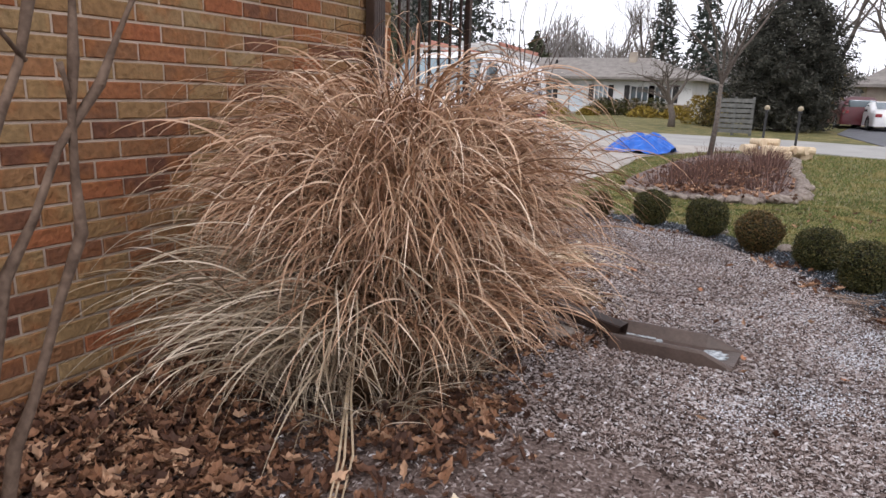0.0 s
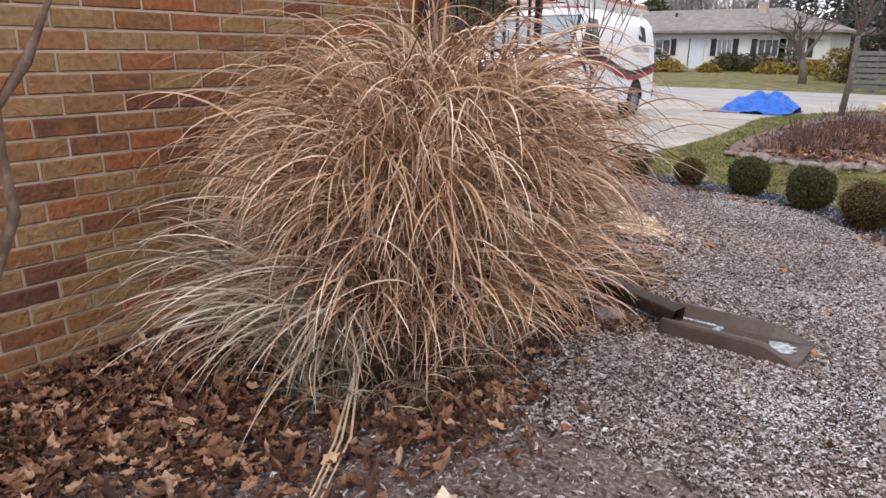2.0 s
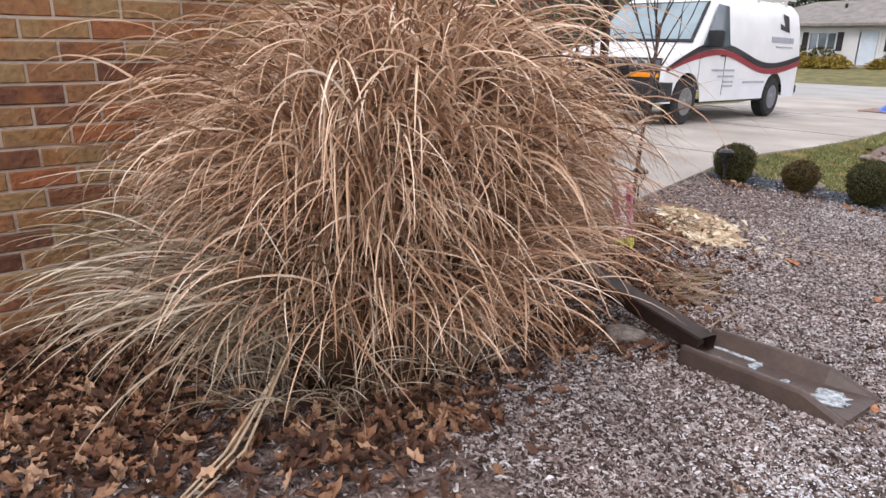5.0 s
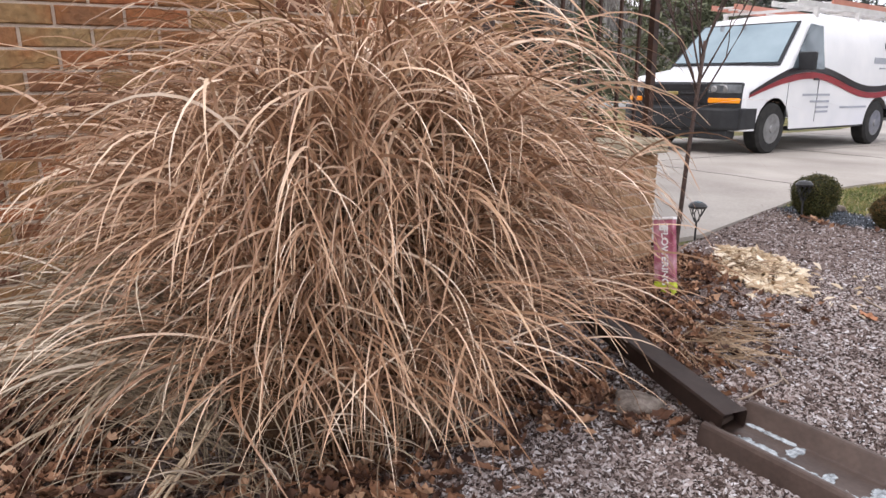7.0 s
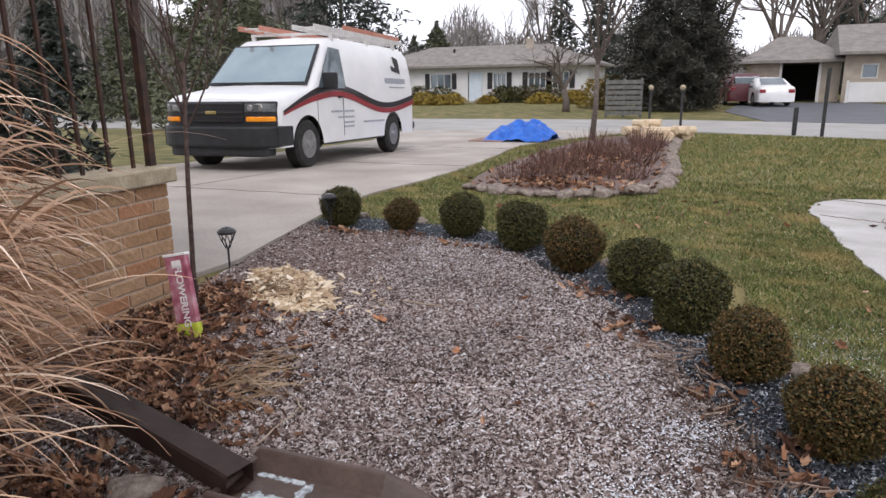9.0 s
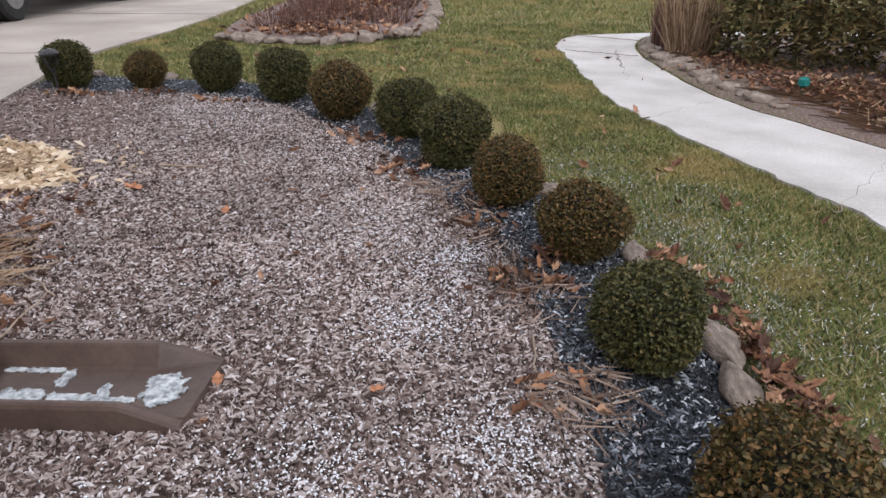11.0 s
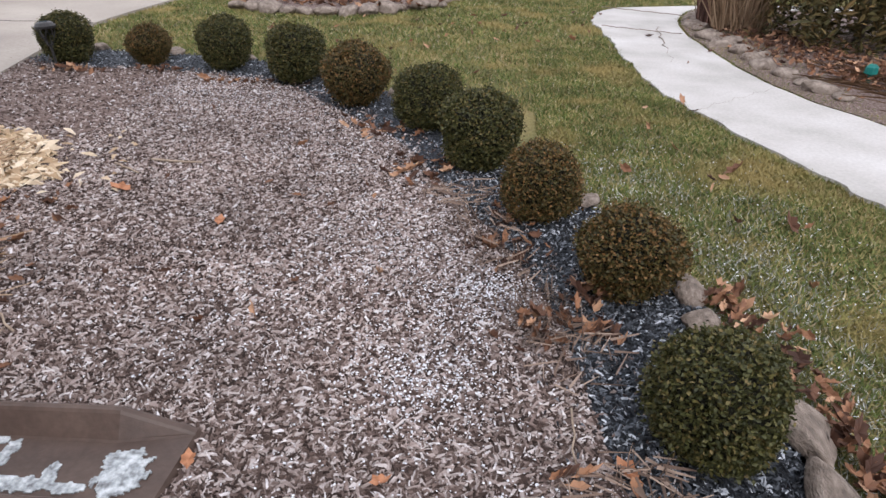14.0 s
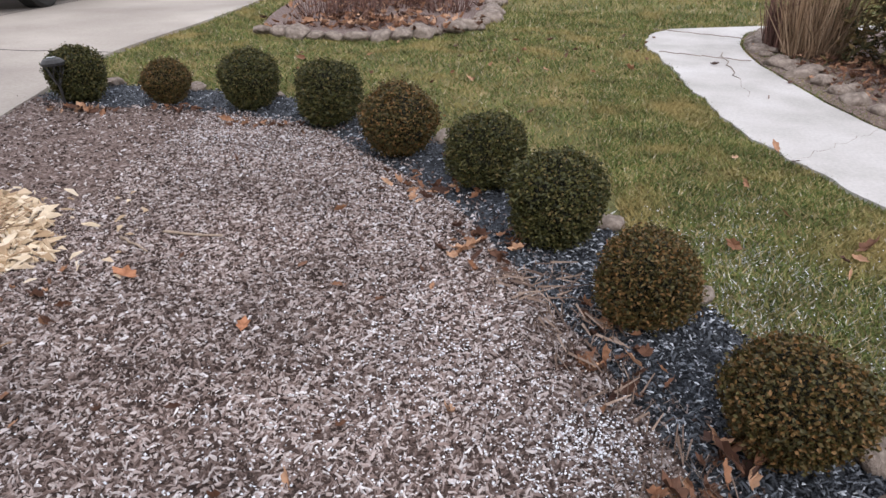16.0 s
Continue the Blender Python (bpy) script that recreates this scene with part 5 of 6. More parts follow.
VH, VB, NOSE = 1.0, 1.15, 0.24


def bent(bm):
    """Bends a piece of the van's front round the curve of its nose."""
    for k in range(-12, 13):
        bmesh.ops.bisect_plane(bm, geom=bm.verts[:] + bm.edges[:] + bm.faces[:], plane_co=(k * 0.08 + 0.003, 0, 0), plane_no=(1, 0, 0))
    for q in bm.verts:
        q.co.y += NOSE * max(0.0, (abs(q.co.x) - 0.6) / 0.4) ** 2
    return bm


VS = [(0, 0.95), (0.05, 1.05), (0.25, 1.11), (1.1, 1.24), (1.15, 1.26), (1.84, 1.94), (2.05, 2.04), (2.45, 2.09), (5.3, 2.09), (5.5, 2.05), (5.62, 1.9), (5.66, 1.2)]
WH = (0.98, 4.41)
part("body", body_bm(VS, VH, WH, 0.37, 0.47, VB, 0.14, 0.36, NOSE), M_WHITE, van, "glossy white painted shell", True)



def vx(z, lift=0.006):
    return VH - 0.14 * max(0, z - VB) + lift


# windscreen, side windows
part("windscreen", quad_panel([(-0.87, 1.17, 1.31), (0.87, 1.17, 1.31), (0.77, 1.77, 1.9), (-0.77, 1.77, 1.9)], 0.03), M_WIND_SKY, van, "glossy windscreen with a pale sky reflection in its colour")
for sx in (1, -1):
    wpts = [(1.36, 1.24), (2.32, 1.24), (2.27, 1.88), (1.9, 1.9)]
    cs = [(sx * vx(z), y, z) for y, z in wpts]
    part("side_window", quad_panel(cs if sx > 0 else cs[::-1], 0.012), M_GLASS, van, "dark side window")
    mir = under(new("mirror"), van)
    part("mirror_case", box_bm(sx * 1.04 - 0.07, sx * 1.04 + 0.11 * sx + 0.07, 1.52, 1.62, 1.22, 1.48, 0.02), M_BLACKP, mir, "black door mirror")
    part("mirror_arm", box_bm(min(sx * 0.97, sx * 1.08), max(sx * 0.97, sx * 1.08), 1.55, 1.6, 1.24, 1.29), M_BLACKP, mir)
    # wavy stripe: black over dark red
    for lo, hi, m, nm in ((0.0, 0.1, M_DECAL, "black_stripe"), (-0.1, -0.005, M_REDP, "red_stripe")):
        bm = bmesh.new()
        line = []
        for k in range(41):
            y = 0.28 + k / 40 * 5.25
            t = (y - 0.28) / 5.25
            zc = 0.86 + 0.34 * math.sin(min(t / 0.32, 1) * math.pi / 2) - 0.30 * (0.5 - 0.5 * math.cos(math.pi * min(max((t - 0.32) / 0.4, 0), 1))) + 0.16 * max(0, (t - 0.76) / 0.24) ** 1.4
            th = 0.35 + 0.65 * min(1, t / 0.2)
            line.append([bm.verts.new((sx * (vx(zc + e * th, o)), y, zc + e * th)) for e in (lo, hi) for o in (0.002, 0.008)])
        for a, b in zip(line, line[1:]):
            for i, j in ((0, 1), (1, 3), (3, 2), (2, 0)):
                bm.faces.new((a[i], a[j], b[j], b[i]))
        part(nm, bm, m, van)
    for k, (y, z, ln) in enumerate(((1.75, 0.86, 0.85), (2.0, 0.76, 0.6), (2.2, 0.67, 0.4), (2.22, 0.6, 0.38), (3.0, 0.66, 0.95))):
        part("lettering_bar", box_bm(*sorted((sx * 1.002, sx * 1.007)), y, y + ln, z - 0.016, z + 0.016), M_GREYT, van)
    part("logo_name", box_bm(*sorted((sx * vx(1.42, 0.0), sx * vx(1.42, 0.014))), 4.1, 5.15, 1.37, 1.47), M_GREYT, van, "grey illegible lettering bar")
    part("logo_line", box_bm(*sorted((sx * vx(1.3, 0.0), sx * vx(1.3, 0.012))), 4.3, 5.1, 1.285, 1.305), M_GREYT, van)
    for lg in ([(4.75, 1.6), (4.95, 1.56), (4.9, 1.86), (4.62, 1.9)], [(4.5, 1.62), (4.8, 1.58), (4.76, 1.66), (4.5, 1.72)]):
        cs = [(sx * vx(z, 0.004), y, z) for y, z in lg]
        part("logo_shape", quad_panel(cs if sx > 0 else cs[::-1], 0.004), M_DECAL, van)
    part("door_seam", box_bm(*sorted((sx * 0.99, sx * 1.003)), 2.2, 2.212, 0.45, 1.15), M_BLACKP, van)
    part("rocker", box_bm(*sorted((sx * 0.9, sx * 0.995)), 1.5, 3.9, 0.33, 0.4, 0.01), M_BLACKP, van)
    lamp_unit = part("headlight", bent(box_bm(*sorted((sx * 0.56, sx * 0.95)), -0.035, 0.06, 0.88, 1.0, 0.012)), M_LAMP, van, "clear headlight")
    for lx in (0.64, 0.78):
        part("reflector", tube([(sx * lx, -0.04 + NOSE * max(0.0, (lx - 0.6) / 0.4) ** 2, 0.94), (sx * lx, -0.03 + NOSE * max(0.0, (lx - 0.6) / 0.4) ** 2, 0.94)], [0.035, 0.05], 12), M_RIM, lamp_unit, "bright round reflector")
    part("turn_signal", bent(box_bm(*sorted((sx * 0.57, sx * 0.945)), -0.04, 0.05, 0.745, 0.815, 0.012)), M_AMBER, van, "amber turn signal")
    part("handle", box_bm(*sorted((sx * 0.99, sx * 1.025)), 2.02, 2.14, 1.08, 1.11, 0.006), M_BLACKP, van, "black door handle")
    part("door_seam", box_bm(*sorted((sx * 0.99, sx * 1.003)), 1.3, 1.31, 0.45, 1.15), M_BLACKP, van)
    for wy in WH:
        wheel_parts(van, sx * 0.88, wy, 0.375, 0.24, sx)
part("front_mask", bent(box_bm(-0.955, 0.955, -0.022, 0.08, 0.67, 1.03, 0.02)), M_BLACKP, van, "black front surround")
part("grille", bent(box_bm(-0.53, 0.53, -0.04, 0.05, 0.72, 1.015, 0.02)), M_BLACKP, van, "black grille")
for k in range(6):
    part("grille_slat", box_bm(-0.5, 0.5, -0.05, -0.036, 0.745 + 0.046 * k, 0.757 + 0.046 * k), M_DECAL, van)
part("grille_bar", box_bm(-0.53, 0.53, -0.056, -0.036, 0.86, 0.885, 0.005), M_BRONZE, van, "dark grey grille bar")
part("emblem", box_bm(-0.09, 0.09, -0.066, -0.05, 0.85, 0.895, 0.006), M_EMBLEM, van, "small dull gold emblem")
part("bumper", bent(box_bm(-0.985, 0.985, -0.1, 0.14, 0.37, 0.685, 0.04)), M_BLACKP, van, "black front bumper")
for sx in (1, -1):
    part("bumper_end", box_bm(*sorted((sx * 0.9, sx * 1.006)), 0.12, 0.53, 0.38, 0.68, 0.02), M_BLACKP, van, "black bumper end")
part("air_dam", bent(box_bm(-0.85, 0.85, -0.04, 0.2, 0.24, 0.41, 0.03)), M_BLACKP, van)
part("windscreen_seal", quad_panel([(-0.92, 1.145, 1.28), (0.92, 1.145, 1.28), (0.81, 1.8, 1.93), (-0.81, 1.8, 1.93)], 0.02), M_BLACKP, van, "black windscreen seal")
part("rear_bumper", box_bm(-0.95, 0.95, 5.55, 5.78, 0.42, 0.58, 0.03), M_BLACKP, van)
for x in (-0.4, 0.4):
    part("wiper", tube([(x - 0.3, 1.13, 1.3), (x + 0.3, 1.18, 1.35)], [0.012, 0.008], 6), M_BLACKP, van)
rack = under(new("roof_rack"), van)
for y in (2.3, 3.7, 5.0):
    part("crossbar", box_bm(-0.8, 0.8, y - 0.03, y + 0.03, 2.14, 2.18), M_ALU, rack)
    for x in (-0.76, 0.76):
        part("foot", box_bm(x - 0.03, x + 0.03, y - 0.03, y + 0.03, 2.03, 2.15), M_ALU, rack)


def ladder(x, y0, y1, z, m, lean):
    ld = thing("ladder", "extension ladder strapped to the van roof", "ladder", group="roof ladders")
    ld.matrix_basis = van.matrix_basis @ pose(x, 0, z, lean, 0, 0)
    for dx in (-0.2, 0.2):
        part("rail", box_bm(dx - 0.015, dx + 0.015, y0, y1, 0, 0.08), m, ld)
    for k in range(int((y1 - y0) / 0.3)):
        part("rung", tube([(-0.2, y0 + 0.15 + 0.3 * k, 0.04), (0.2, y0 + 0.15 + 0.3 * k, 0.04)], [0.015, 0.015], 6), M_ALU, ld)


ladder(0.52, 1.8, 5.6, 2.184, M_ALU, 0)
ladder(-0.45, 1.7, 5.0, 2.184, M_ORANGE, 0)
ladder(0.5, 2.9, 5.5, 2.268, M_ORANGE, 0)


def car(name, label, at, rz, paint, L, W, stations, wr, wheels, belt):
    c = thing(name, label, "car", at, rz=rz)
    part("body", body_bm(stations, W / 2, wheels, wr, wr + 0.08, belt, 0.28, 0.22), paint, c, "", True)
    for sx in (1, -1):
        for wy in wheels:
            wheel_parts(c, sx * (W / 2 - 0.1), wy, wr, 0.2, sx)
        part("tail_light", box_bm(*sorted((sx * W * 0.3, sx * W * 0.46)), L - 0.12, L + 0.015, belt - 0.22, belt - 0.05, 0.02), M_REDP, c, "red tail light")
        cs = [(sx * (W / 2 - 0.02), L * 0.36, belt + 0.03), (sx * (W / 2 - 0.02), L * 0.74, belt + 0.03), (sx * (W / 2 - 0.13), L * 0.66, belt + 0.36), (sx * (W / 2 - 0.13), L * 0.45, belt + 0.36)]
        part("side_glass", quad_panel(cs if sx > 0 else cs[::-1], 0.012), M_GLASS, c)
    return c


sedan = car("sedan", "white sedan parked on the asphalt drive", (4.3, 30.6, -0.17), 165, M_WHITE, 4.7, 1.8, [(0, 0.62), (0.1, 0.7), (1.1, 0.92), (1.3, 0.96), (2.0, 1.36), (2.5, 1.44), (3.2, 1.4), (3.95, 1.05), (4.5, 1.0), (4.65, 0.9), (4.7, 0.5)], 0.33, (0.9, 3.65), 0.9)
sedan.matrix_basis = pose(4.75, 43.2, -0.05, 0, 0, 191)
part("rear_window", quad_panel([(-0.62, 3.93, 1.09), (-0.56, 3.27, 1.40), (0.56, 3.27, 1.40), (0.62, 3.93, 1.09)], 0.012), M_GLASS, sedan)
suv = car("suv", "dark maroon sport utility vehicle parked on the drive", (4.2, 40, 0), 190, mat("maroon_paint", [(0.3, (0.07, 0.01, 0.014)), (0.7, (0.1, 0.015, 0.02))], scale=2, rough=0.3, spec=0.5, fine=0.05), 4.7, 1.86, [(0, 0.75), (0.1, 0.85), (1.0, 1.05), (1.2, 1.08), (1.9, 1.6), (2.3, 1.68), (4.2, 1.66), (4.55, 1.45), (4.7, 1.0), (4.72, 0.5)], 0.36, (0.95, 3.6), 1.02)
suv.matrix_basis = pose(3.45, 45.0, -0.05, 0, 0, 190)
part("rear_window", box_bm(-0.62, 0.62, 4.45, 4.66, 1.12, 1.5, 0.03), M_GLASS, suv)
sheet("asphalt_drive", [(4.6, 27.0), (13, 25.6), (10.5, 44), (4.2, 44), (3.2, 34)], M_ASPH, 0.008, "dark asphalt drive across the street", "driveway")

# ---- tarp heap ----
tarp = thing("tarp", "crumpled bright blue tarp over a heap on the driveway", "tarp", (-1.75, 17.1, -0.24))
tarp.scale = (0.85, 0.85, 0.9)
n = 44
tv = []
for j in range(n):
    for i in range(n):
        u, w2 = i / (n - 1) * 2 - 1, j / (n - 1) * 2 - 1
        rad = max(abs(u), abs(w2)) ** 0.8
        z = 0.56 * max(0, 1 - (0.75 * (u - 0.05) ** 2 + 0.9 * w2 * w2) ** 0.7) * (1 - 0.25 * math.cos(3 * u))
        z += 0.2 * noise.noise(Vector((u * 2.6, w2 * 2.6, 1.7))) * (1 - rad * 0.7) + 0.3 * (0.5 - abs(noise.noise(Vector((u * 3.4 + w2, w2 * 4.2, 4))))) * (1 - 0.75 * rad) + 0.1 * abs(noise.noise(Vector((u * 9, w2 * 9, 4)))) * (1 - 0.6 * rad) + 0.015
        tv.append((u * (1.02 + 0.18 * noise.noise(Vector((w2 * 2, 7, 0)))), w2 * (0.95 + 0.2 * noise.noise(Vector((u * 2, 3, 0)))), max(z, 0.012)))
tf = [(j * n + i, j * n + i + 1, (j + 1) * n + i + 1, (j + 1) * n + i) for j in range(n - 1) for i in range(n - 1)]
under(new("sheet", mesh_of("sheet", tv, tf, M_TARP, True)), tarp)
part("cardboard", box_bm(-1.35, -0.3, -1.0, 0.2, 0.005, 0.05, 0.01), M_CARD, tarp, "brown cardboard sticking out")
logs = thing("log_pile", "pile of pale split logs beside the island bed", "logs", (1.45, 18.0, -0.24))
rl = random.Random(2)
for k in range(16):
    x, y, z = rl.uniform(-0.6, 0.75), rl.uniform(-0.5, 0.5), 0.09 + 0.15 * (k // 7)
    a = rl.uniform(0, 3.1)
    part("log", tube([(x - 0.25 * math.cos(a), y - 0.25 * math.sin(a), z), (x + 0.25 * math.cos(a), y + 0.25 * math.sin(a), z)], [0.11, 0.1], 9), M_SHAVE, logs)

# ---- across the street ----
M_SIDING = mat("white_siding", [(0.3, (0.55, 0.56, 0.55)), (0.7, (0.66, 0.66, 0.65))], scale=1, fine=0.1)
M_TAN = mat("tan_brick_far", [(0.3, (0.34, 0.29, 0.24)), (0.7, (0.44, 0.38, 0.31))], scale=3, fine=0.25)
M_ROOF = mat("asphalt_shingle", [(0.3, (0.175, 0.16, 0.145)), (0.7, (0.26, 0.24, 0.22))], scale=2, fine=0.4, bump_scale=12)
# shutter black, used again for the shaded inside of the carport
M_SHUT_SHADE = mat("dark_shutter_and_shade", [(0.3, (0.02, 0.02, 0.022)), (0.7, (0.04, 0.038, 0.038))], scale=4)
M_DOOR = mat("pale_blue_door", [(0.3, (0.5, 0.58, 0.64)), (0.7, (0.6, 0.67, 0.72))], scale=3)


def wall_with_holes(x0, x1, y, z1, holes, thick=0.2):
    """A wall along x, facing -y, with openings cut through: x from, x to, z from, z to."""
    bm = bmesh.new()
    cx = sorted({x0, x1, *[h[0] for h in holes], *[h[1] for h in holes]})
    cz = sorted({-0.1, z1, *[h[2] for h in holes], *[h[3] for h in holes]})
    for a, b in zip(cx, cx[1:]):
        for c, d in zip(cz, cz[1:]):
            if not any(h[0] < (a + b) / 2 < h[1] and h[2] < (c + d) / 2 < h[3] for h in holes):
                box_bm(a, b, y, y + thick, c, d, 0, bm)
    bmesh.ops.remove_doubles(bm, verts=bm.verts[:], dist=0.0005)
    return bm


def hip_roof(x0, x1, y0, y1, z0, z1, inset):
    bm = bmesh.new()
    ym = (y0 + y1) / 2
    a = [bm.verts.new(q) for q in ((x0, y0, z0), (x1, y0, z0), (x1, y1, z0), (x0, y1, z0))]
    lo = [bm.verts.new((v.co.x, v.co.y, z0 - 0.16)) for v in a]
    r0, r1 = bm.verts.new((x0 + inset, ym, z1)), bm.verts.new((x1 - inset, ym, z1))
    for q in ((a[0], a[1], r1, r0), (a[1], a[2], r1), (a[2], a[3], r0, r1), (a[3], a[0], r0)):
        bm.faces.new(q)
    for i in range(4):
        bm.faces.new((lo[i], lo[(i + 1) % 4], a[(i + 1) % 4], a[i]))
    bm.faces.new(lo[::-1])
    return bm


def window(parent, x0, x1, z0, z1, y, shutters=True, bars=2):
    wn2 = under(new("window"), parent)
    part("pane", box_bm(x0 + 0.06, x1 - 0.06, y + 0.08, y + 0.1, z0 + 0.06, z1 - 0.06), M_GLASS, wn2, "dark window glass")
    fr = box_bm(x0, x1, y - 0.03, y + 0.12, z0, z0 + 0.06)
    box_bm(x0, x1, y - 0.03, y + 0.12, z1 - 0.06, z1, 0, fr)
    for k in range(bars + 1):
        xx = x0 + (x1 - x0 - 0.06) * k / bars
        box_bm(xx, xx + 0.06, y - 0.025, y + 0.12, z0 + 0.06, z1 - 0.06, 0, fr)
    part("window_frame", fr, M_SIDING, wn2)
    if shutters:
        for xx in (x0 - 0.4, x1 + 0.04):
            part("shutter", box_bm(xx, xx + 0.36, y - 0.05, y - 0.004, z0 - 0.02, z1 + 0.02), M_SHUT_SHADE, wn2, "dark shutter")


HY = 47.0
far_house = thing("ranch_house", "long white single-storey house with a grey hip roof", "house", (0, 0, 0))
WINS = [(-17.1, -15.4), (-12.2, -11.2), (-9.6, -8.3), (-7.9, -6.7)]
part("wall", wall_with_holes(-22, -5.4, HY, 2.45, [(a, b, 0.95, 2.05) for a, b in WINS] + [(-14.1, -13.0, 0.05, 2.1)]), M_SIDING, far_house)
part("back_wall", box_bm(-22, -5.4, HY + 7, HY + 7.2, -0.1, 2.45), M_SIDING, far_house)
for x in (-22, -5.6):
    part("end_wall", box_bm(x, x + 0.2, HY + 0.2, HY + 7, -0.1, 2.45), M_SIDING, far_house)
part("roof", hip_roof(-22.7, -4.7, HY - 0.7, HY + 7.9, 2.6, 4.15, 4.3), M_ROOF, far_house, "grey shingle hip roof")
for a, b in WINS:
    window(far_house, a, b, 0.95, 2.05, HY, True, 3)
dr = under(new("door"), far_house)
part("door_leaf", box_bm(-14.05, -13.05, HY + 0.05, HY + 0.1, 0.08, 2.08), M_DOOR, dr, "pale blue front door")
part("door_frame", box_bm(-14.25, -14.1, HY - 0.03, HY + 0.1, 0.05, 2.15), M_SIDING, dr)
part("door_frame", box_bm(-13.0, -12.85, HY - 0.03, HY + 0.1, 0.05, 2.15), M_SIDING, dr)
part("step", box_bm(-14.6, -12.5, HY - 1.2, HY, -0.05, 0.1), M_CONC, far_house)
part("stone_skirt", box_bm(-12.3, -5.4, HY - 0.06, HY - 0.004, -0.1, 0.85), M_TAN, far_house, "grey stone lower wall")
part("vent_pipe", tube([(-16, HY + 2.2, 3.2), (-16, HY + 2.2, 3.9)], [0.09, 0.09], 8), M_BLACKP, far_house)
part("chimney", box_bm(-10.5, -10.0, HY + 2.5, HY + 3, 3.5, 4.5), M_TAN, far_house)

RY = 45.5
r_house = thing("brick_ranch_house", "low tan brick house with an open carport and grey roof", "house", (0, 0, 0))
RW = [(10.2, 11.0), (14.0, 14.8), (15.2, 16.0)]
part("wall", wall_with_holes(9.35, 26, RY - 1.0, 2.6, [(a, b, 1.3, 2.1) for a, b in RW]), M_TAN, r_house)
part("carport_side", box_bm(4.6, 6.2, RY, RY + 0.2, -0.1, 2.3), M_TAN, r_house)
part("carport_side", box_bm(8.3, 9.35, RY, RY + 0.2, -0.1, 2.3), M_TAN, r_house)
# near-black back wall carries the shade inside the carport as its colour
part("carport_back", box_bm(4.6, 9.35, RY + 6, RY + 6.2, -0.1, 2.3), M_SHUT_SHADE, r_house)
part("end_wall", box_bm(4.6, 4.8, RY + 0.2, RY + 6, -0.1, 2.3), M_TAN, r_house)
for x in (6.15, 8.2):
    part("door_post", box_bm(x, x + 0.14, RY - 0.05, RY + 0.15, -0.05, 2.3), M_SIDING, r_house)
part("carport_roof", hip_roof(3.9, 9.9, RY - 0.7, RY + 7, 2.4, 3.9, 2.2), M_ROOF, r_house)
part("roof", hip_roof(8.9, 27, RY - 1.8, RY + 8, 2.75, 4.5, 0.4), M_ROOF, r_house, "grey shingle roof")
for a, b in RW:
    window(r_house, a, b, 1.3, 2.1, RY - 1.0, False, 1)
fence2 = under(new("porch_fence"), r_house)
for k in range(4):
    part("fence_panel", box_bm(9.5 + 2.2 * k, 11.55 + 2.2 * k, RY - 2.3, RY - 2.24, 0.05, 1.1), M_SIDING, fence2)
    part("fence_post", box_bm(9.36 + 2.2 * k, 9.48 + 2.2 * k, RY - 2.32, RY - 2.2, 0.0, 1.2), M_SIDING, fence2)

M_WOOD = mat("weathered_grey_wood", [(0.3, (0.09, 0.092, 0.085)), (0.7, (0.16, 0.16, 0.15))], scale=6, bump=0.3)
gate = thing("board_gate", "weathered grey horizontal board fence panel", "fence", (-0.75, 29.2, -0.21))
for k in range(7):
    part("board", box_bm(-0.75, 0.75, -0.02, 0.02, 0.1 + 0.21 * k, 0.26 + 0.21 * k), M_WOOD, gate)
for x in (-0.7, 0.0, 0.7):
    part("post", box_bm(x - 0.05, x + 0.05, 0.021, 0.1, -0.1, 1.6), M_WOOD, gate)


def post(name, label, at, h, w, ball):
    p = thing(name, label, "post", at)
    part("shaft", box_bm(-w / 2, w / 2, -w / 2, w / 2, -0.1, h, 0.01), M_BRONZE, p)
    if ball:
        g = bmesh.new()
        bmesh.ops.create_uvsphere(g, u_segments=12, v_segments=8, radius=0.085, matrix=Matrix.Translation((0, 0, h + 0.07)))
        part("globe", g, M_CAP, p, "pale round lamp globe", True)
        part("collar", tube([(0, 0, h - 0.04), (0, 0, h + 0.0)], [0.07, 0.05], 10), M_BRONZE, p)


post("lamp_post", "dark lamp post with a pale globe by the street", (0.86, 23.2, -0.25), 1.2, 0.075, True)
post("lamp_post", "dark lamp post with a pale globe by the street", (1.86, 22.5, -0.25), 1.2, 0.075, True)
post("street_post", "short dark wooden post at the lawn edge", (4.83, 20.45, -0.26), 0.75, 0.11, False)
post("street_post", "tall thin dark post at the lawn edge", (5.46, 20.2, -0.26), 1.75, 0.085, False)

# yew greens raised so that aerial haze sits in the colour
M_YEW_HAZE = mat("hazed_yew_sprays", [(0, (0.026, 0.028, 0.022)), (0.6, (0.055, 0.056, 0.045)), (1, (0.1, 0.095, 0.075))], "island", rough=0.85, bump_scale=4)
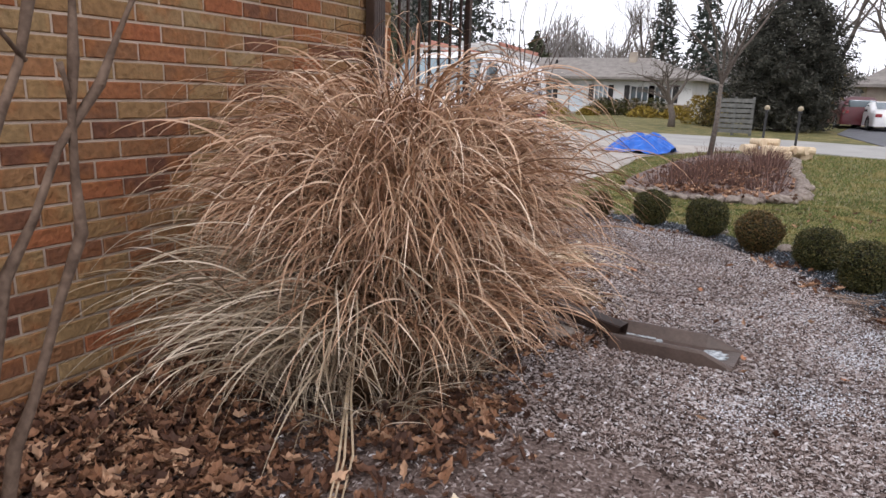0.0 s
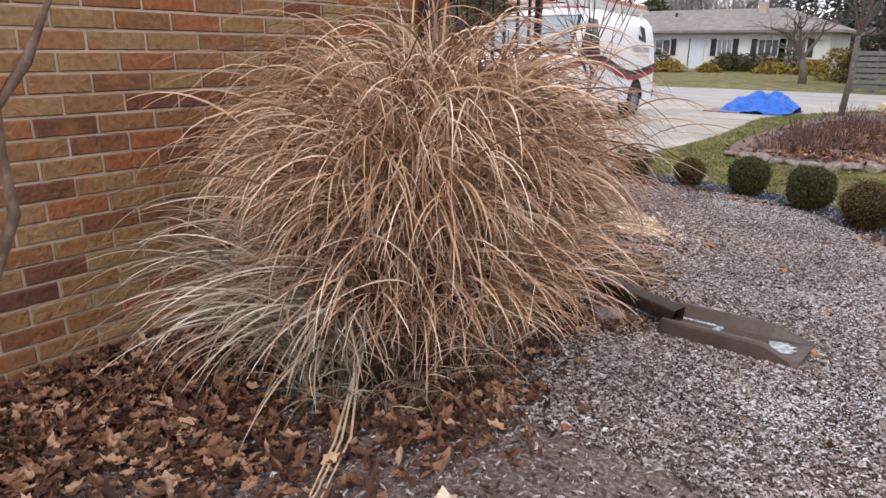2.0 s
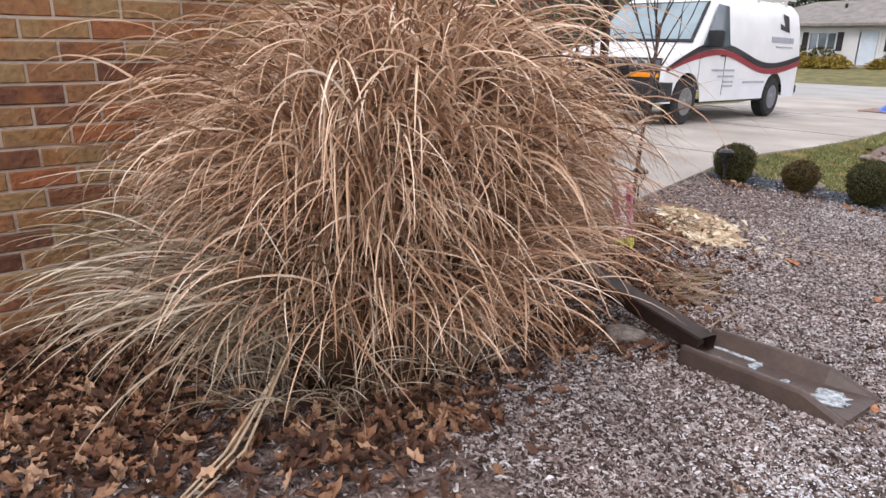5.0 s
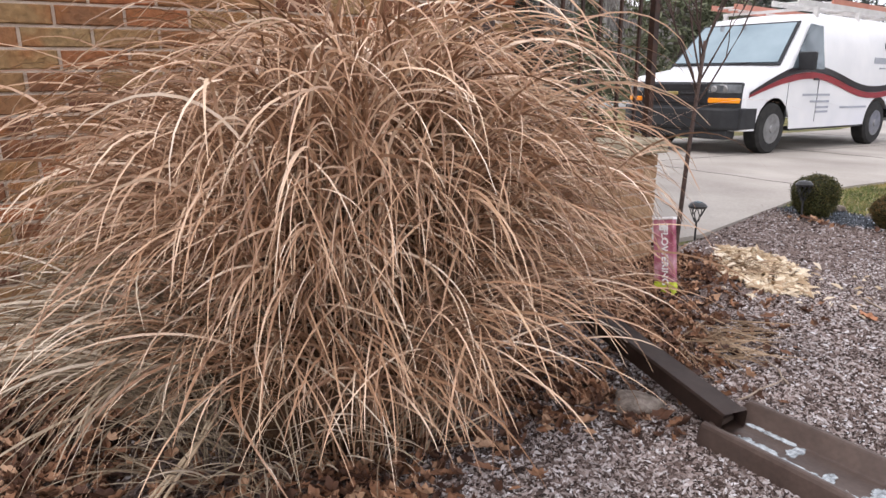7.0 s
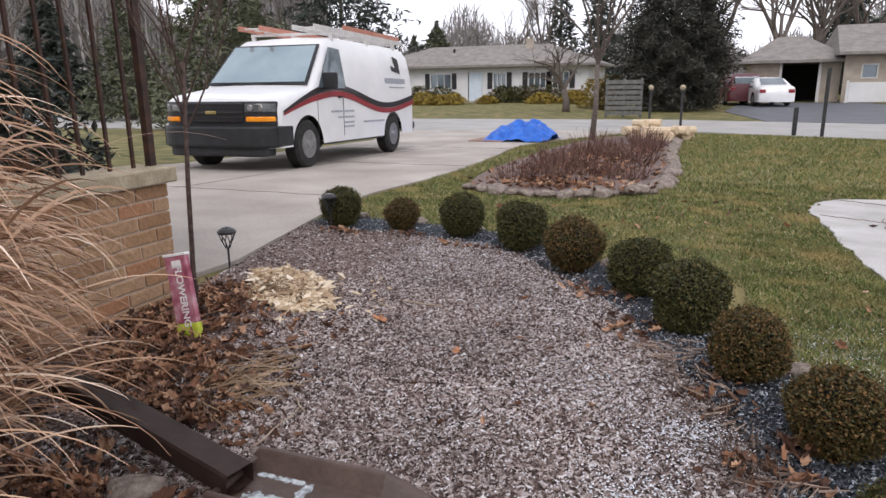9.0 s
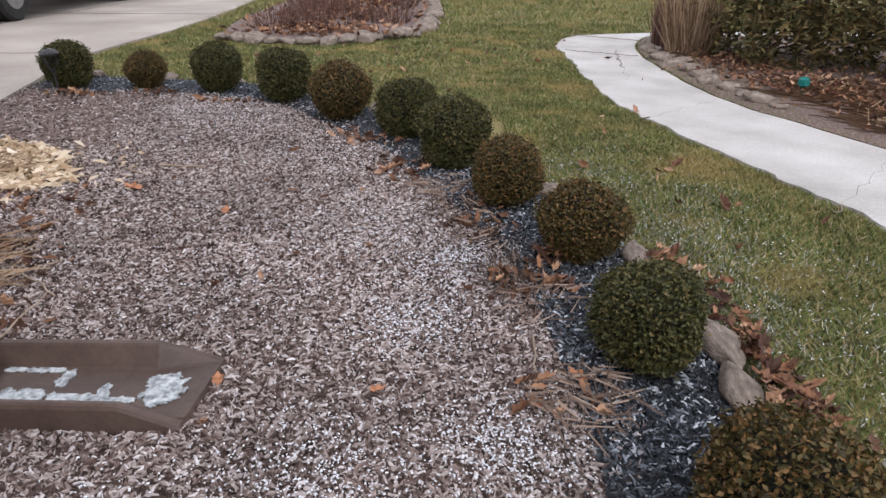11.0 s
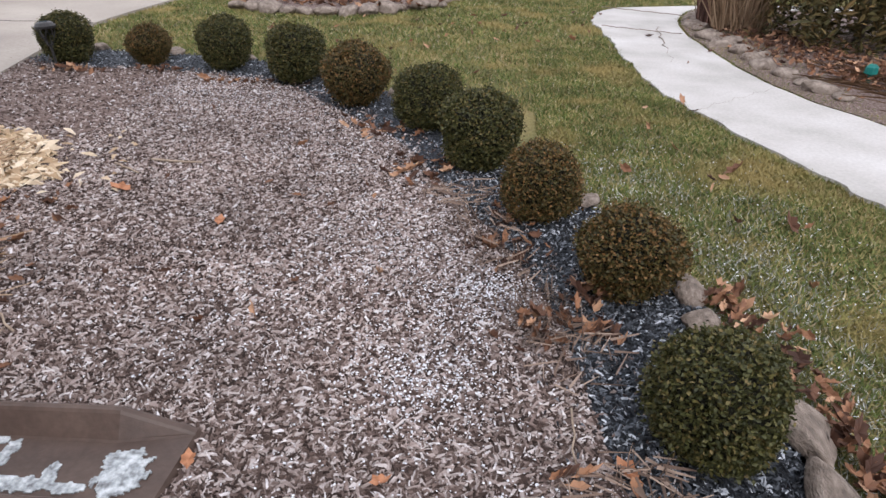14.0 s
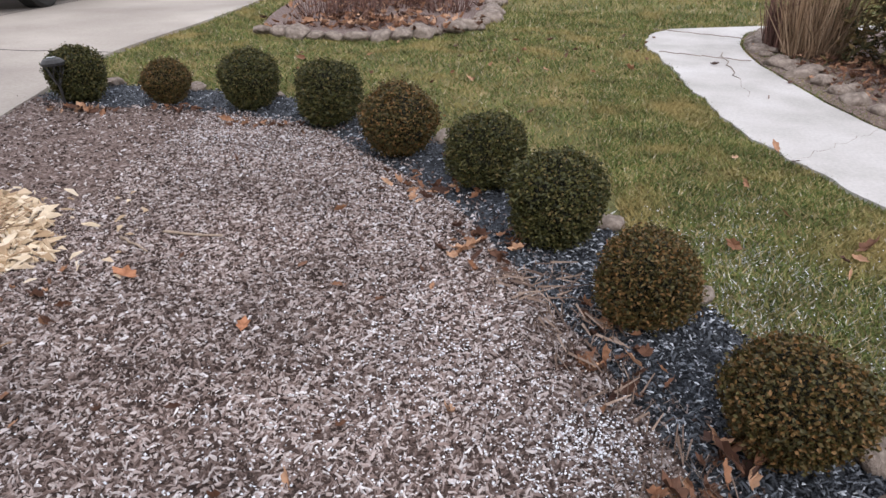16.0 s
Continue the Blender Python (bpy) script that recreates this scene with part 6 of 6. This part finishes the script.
# evergreens and shrubs across the street
for k, (deg, d, w3, h3, m) in enumerate(((23.8, 45.5, 1.0, 0.9, M_YELLOW), (22.6, 44.8, 0.8, 0.7, M_YELLOW), (21.3, 45, 0.9, 0.8, M_YELLOW), (18.4, 45.5, 0.7, 0.6, M_YELLOW), (13.8, 45, 1.1, 0.75, M_YELLOW), (11.2, 44, 0.9, 0.9, M_YELLOW), (17.2, 48, 1.0, 1.2, M_BOX), (15.8, 48, 1.2, 1.2, M_BOX), (14.4, 48, 1.2, 1.25, M_JUNIPER), (12.8, 47.5, 1.2, 1.3, M_BOX), (22.2, 48, 1.3, 1.2, M_BOX), (24, 48, 1.2, 1.3, M_BOX), (9.5, 38, 1.1, 1.6, M_YELLOW), (8.2, 36, 1.0, 1.8, M_JUNIPER))):
    word = "golden yellow-green shrub before the white house" if m is M_YELLOW else "dark evergreen foundation shrub before the white house"
    foliage_tree("foundation_shrub", word, "shrub", bearing(deg, d), [(0.02, w3 * 0.8), (h3 * 0.5, w3), (h3, w3 * 0.35)], 900, 0.24, m, 120 + k, h3 * 0.7, 0.05)
foliage_tree("yew", "huge dark evergreen mass across the street", "tree", bearing(3.4, 35), [(0.3, 1.7), (1.5, 2.1), (2.6, 2.4), (4, 2.35), (5.6, 1.7), (6.6, 0.4)], 36000, 0.2, M_YEW_HAZE, 141, 6, 0.3)
foliage_tree("yew", "dark dense evergreen beside a larger one", "tree", bearing(1.5, 37.5), [(0.6, 0.7), (2.0, 1.2), (3.4, 1.0), (4.4, 0.3)], 4500, 0.3, M_JUNIPER, 142, 5, 0.3)
for k, (deg, d, w3, h3, m) in enumerate(((30.4, 62, 8.5, 19, M_NEEDLE_HAZE), (22.6, 75, 5.5, 7.5, M_PINE), (24.5, 80, 4, 6.5, M_PINE), (9.2, 66, 3.2, 13.5, M_NEEDLE_HAZE), (12.4, 70, 3.2, 13, M_NEEDLE_HAZE), (-8.3, 75, 3.6, 13, M_NEEDLE_HAZE), (-11.5, 70, 3.5, 12, M_NEEDLE_HAZE), (40.0, 26, 3.2, 9.0, M_PINE), (37.5, 30, 2.8, 5.5, M_PINE), (47, 36, 3.0, 5.5, M_PINE), (52, 50, 3, 8, M_NEEDLE_HAZE), (5.0, 80, 4, 9, M_PINE))):
    tiers = []
    for q in range(9):
        zz = h3 * (0.06 + 0.94 * q / 8)
        tiers += [(zz, w3 * (1 - q / 8.3)), (zz + h3 * 0.075, w3 * (1 - q / 8.3) * 0.55)]
    foliage_tree("conifer", "tall dark conifer beyond the street" if m is M_NEEDLE_HAZE else "grey-green pine beyond the driveway", "tree", bearing(deg, d), tiers, {9.2: 2400, 12.4: 2400, 40.0: 5200, 37.5: 4200, 47: 4200, 30.4: 8500}.get(deg, 5200), 0.3 if 20 < d < 40 else 0.6, m, 150 + k, h3, 0.22)

# bare trees
bare_tree((0.0, 17.4, -0.26), 8.5, 201, "slender bare tree in the island bed", 6, 0.062, 30, 0.22)
crab = bare_tree(bearing(11.8, 34), 4.6, 202, "low spreading bare crabapple tree", 6, 0.16, 48, 0.24, up=0.02)
for k, (deg, d, h4, rad) in enumerate(((0.6, 40, 13, 0.22), (-4.2, 52, 14, 0.25), (-5.8, 56, 15, 0.25), (-7.0, 60, 14, 0.2), (-9.4, 58, 15, 0.25), (13.6, 64, 13, 0.22), (16.2, 70, 11, 0.2), (19.6, 78, 10, 0.18), (6.6, 48, 12, 0.2), (34.5, 48, 9, 0.18), (43, 42, 9, 0.15), (49, 46, 10, 0.16), (55, 40, 9, 0.15))):
    bare_tree(bearing(deg, d), h4, 210 + k, "tall bare winter tree beyond the street", 6 if k < 9 else 5, rad, 34, 0.25, sides=5)

# distant leafless woods
rw = np.random.default_rng(77)
n = 105000
deg = np.radians(np.where(rw.uniform(0, 1, n) < 0.75, rw.uniform(30, 62, n), rw.uniform(-14, 34, n)))
dist = rw.uniform(75, 120, n)
x, y = 2.87 - dist * np.sin(deg), 0.4 + dist * np.cos(deg)
top = 6.5 + 2.2 * np.sin(deg * 23) + 1.3 * np.sin(deg * 57) + np.where(deg > 0.55, 4.5, 0)
z = top * rw.uniform(0, 1, n) ** 0.9
tall = rw.uniform(0, 1, n) < 0.05
z = np.where(tall, 0, z)
L = np.where(tall, top * 1.05, rw.uniform(0.6, 2.2, n))
az = rw.uniform(0, math.tau, n)
tilt = np.where(tall, rw.normal(0, 0.05, n), np.abs(rw.normal(0.5, 0.3, n)))
tip = np.stack([x + L * np.sin(tilt) * np.cos(az), y + L * np.sin(tilt) * np.sin(az), z + L * np.cos(tilt)], -1)
wd = np.where(tall, 0.16, 0.06)
base = np.stack([x, y, z], -1)
sv = np.stack([np.cos(deg), np.sin(deg), 0 * deg], -1) * wd[:, None]
dv = np.stack([-np.sin(deg), np.cos(deg), 0 * deg], -1) * wd[:, None]
v = np.stack([base - sv, base + sv, base + dv, tip], 1).reshape(-1, 3)
f = (np.array([(0, 1, 3), (1, 2, 3), (2, 0, 3)])[None] + (np.arange(n) * 4)[:, None, None]).reshape(-1, 3)
M_WOODS = mat("grey_brown_branches", [(0, (0.15, 0.14, 0.135)), (0.6, (0.24, 0.225, 0.215)), (1, (0.33, 0.315, 0.3))], "island", bump_scale=2)
tagged(new("distant_woods", mesh_of("distant_woods", v, f, M_WOODS)), "grey-brown leafless woods in the distance", "woods", kind="stuff")
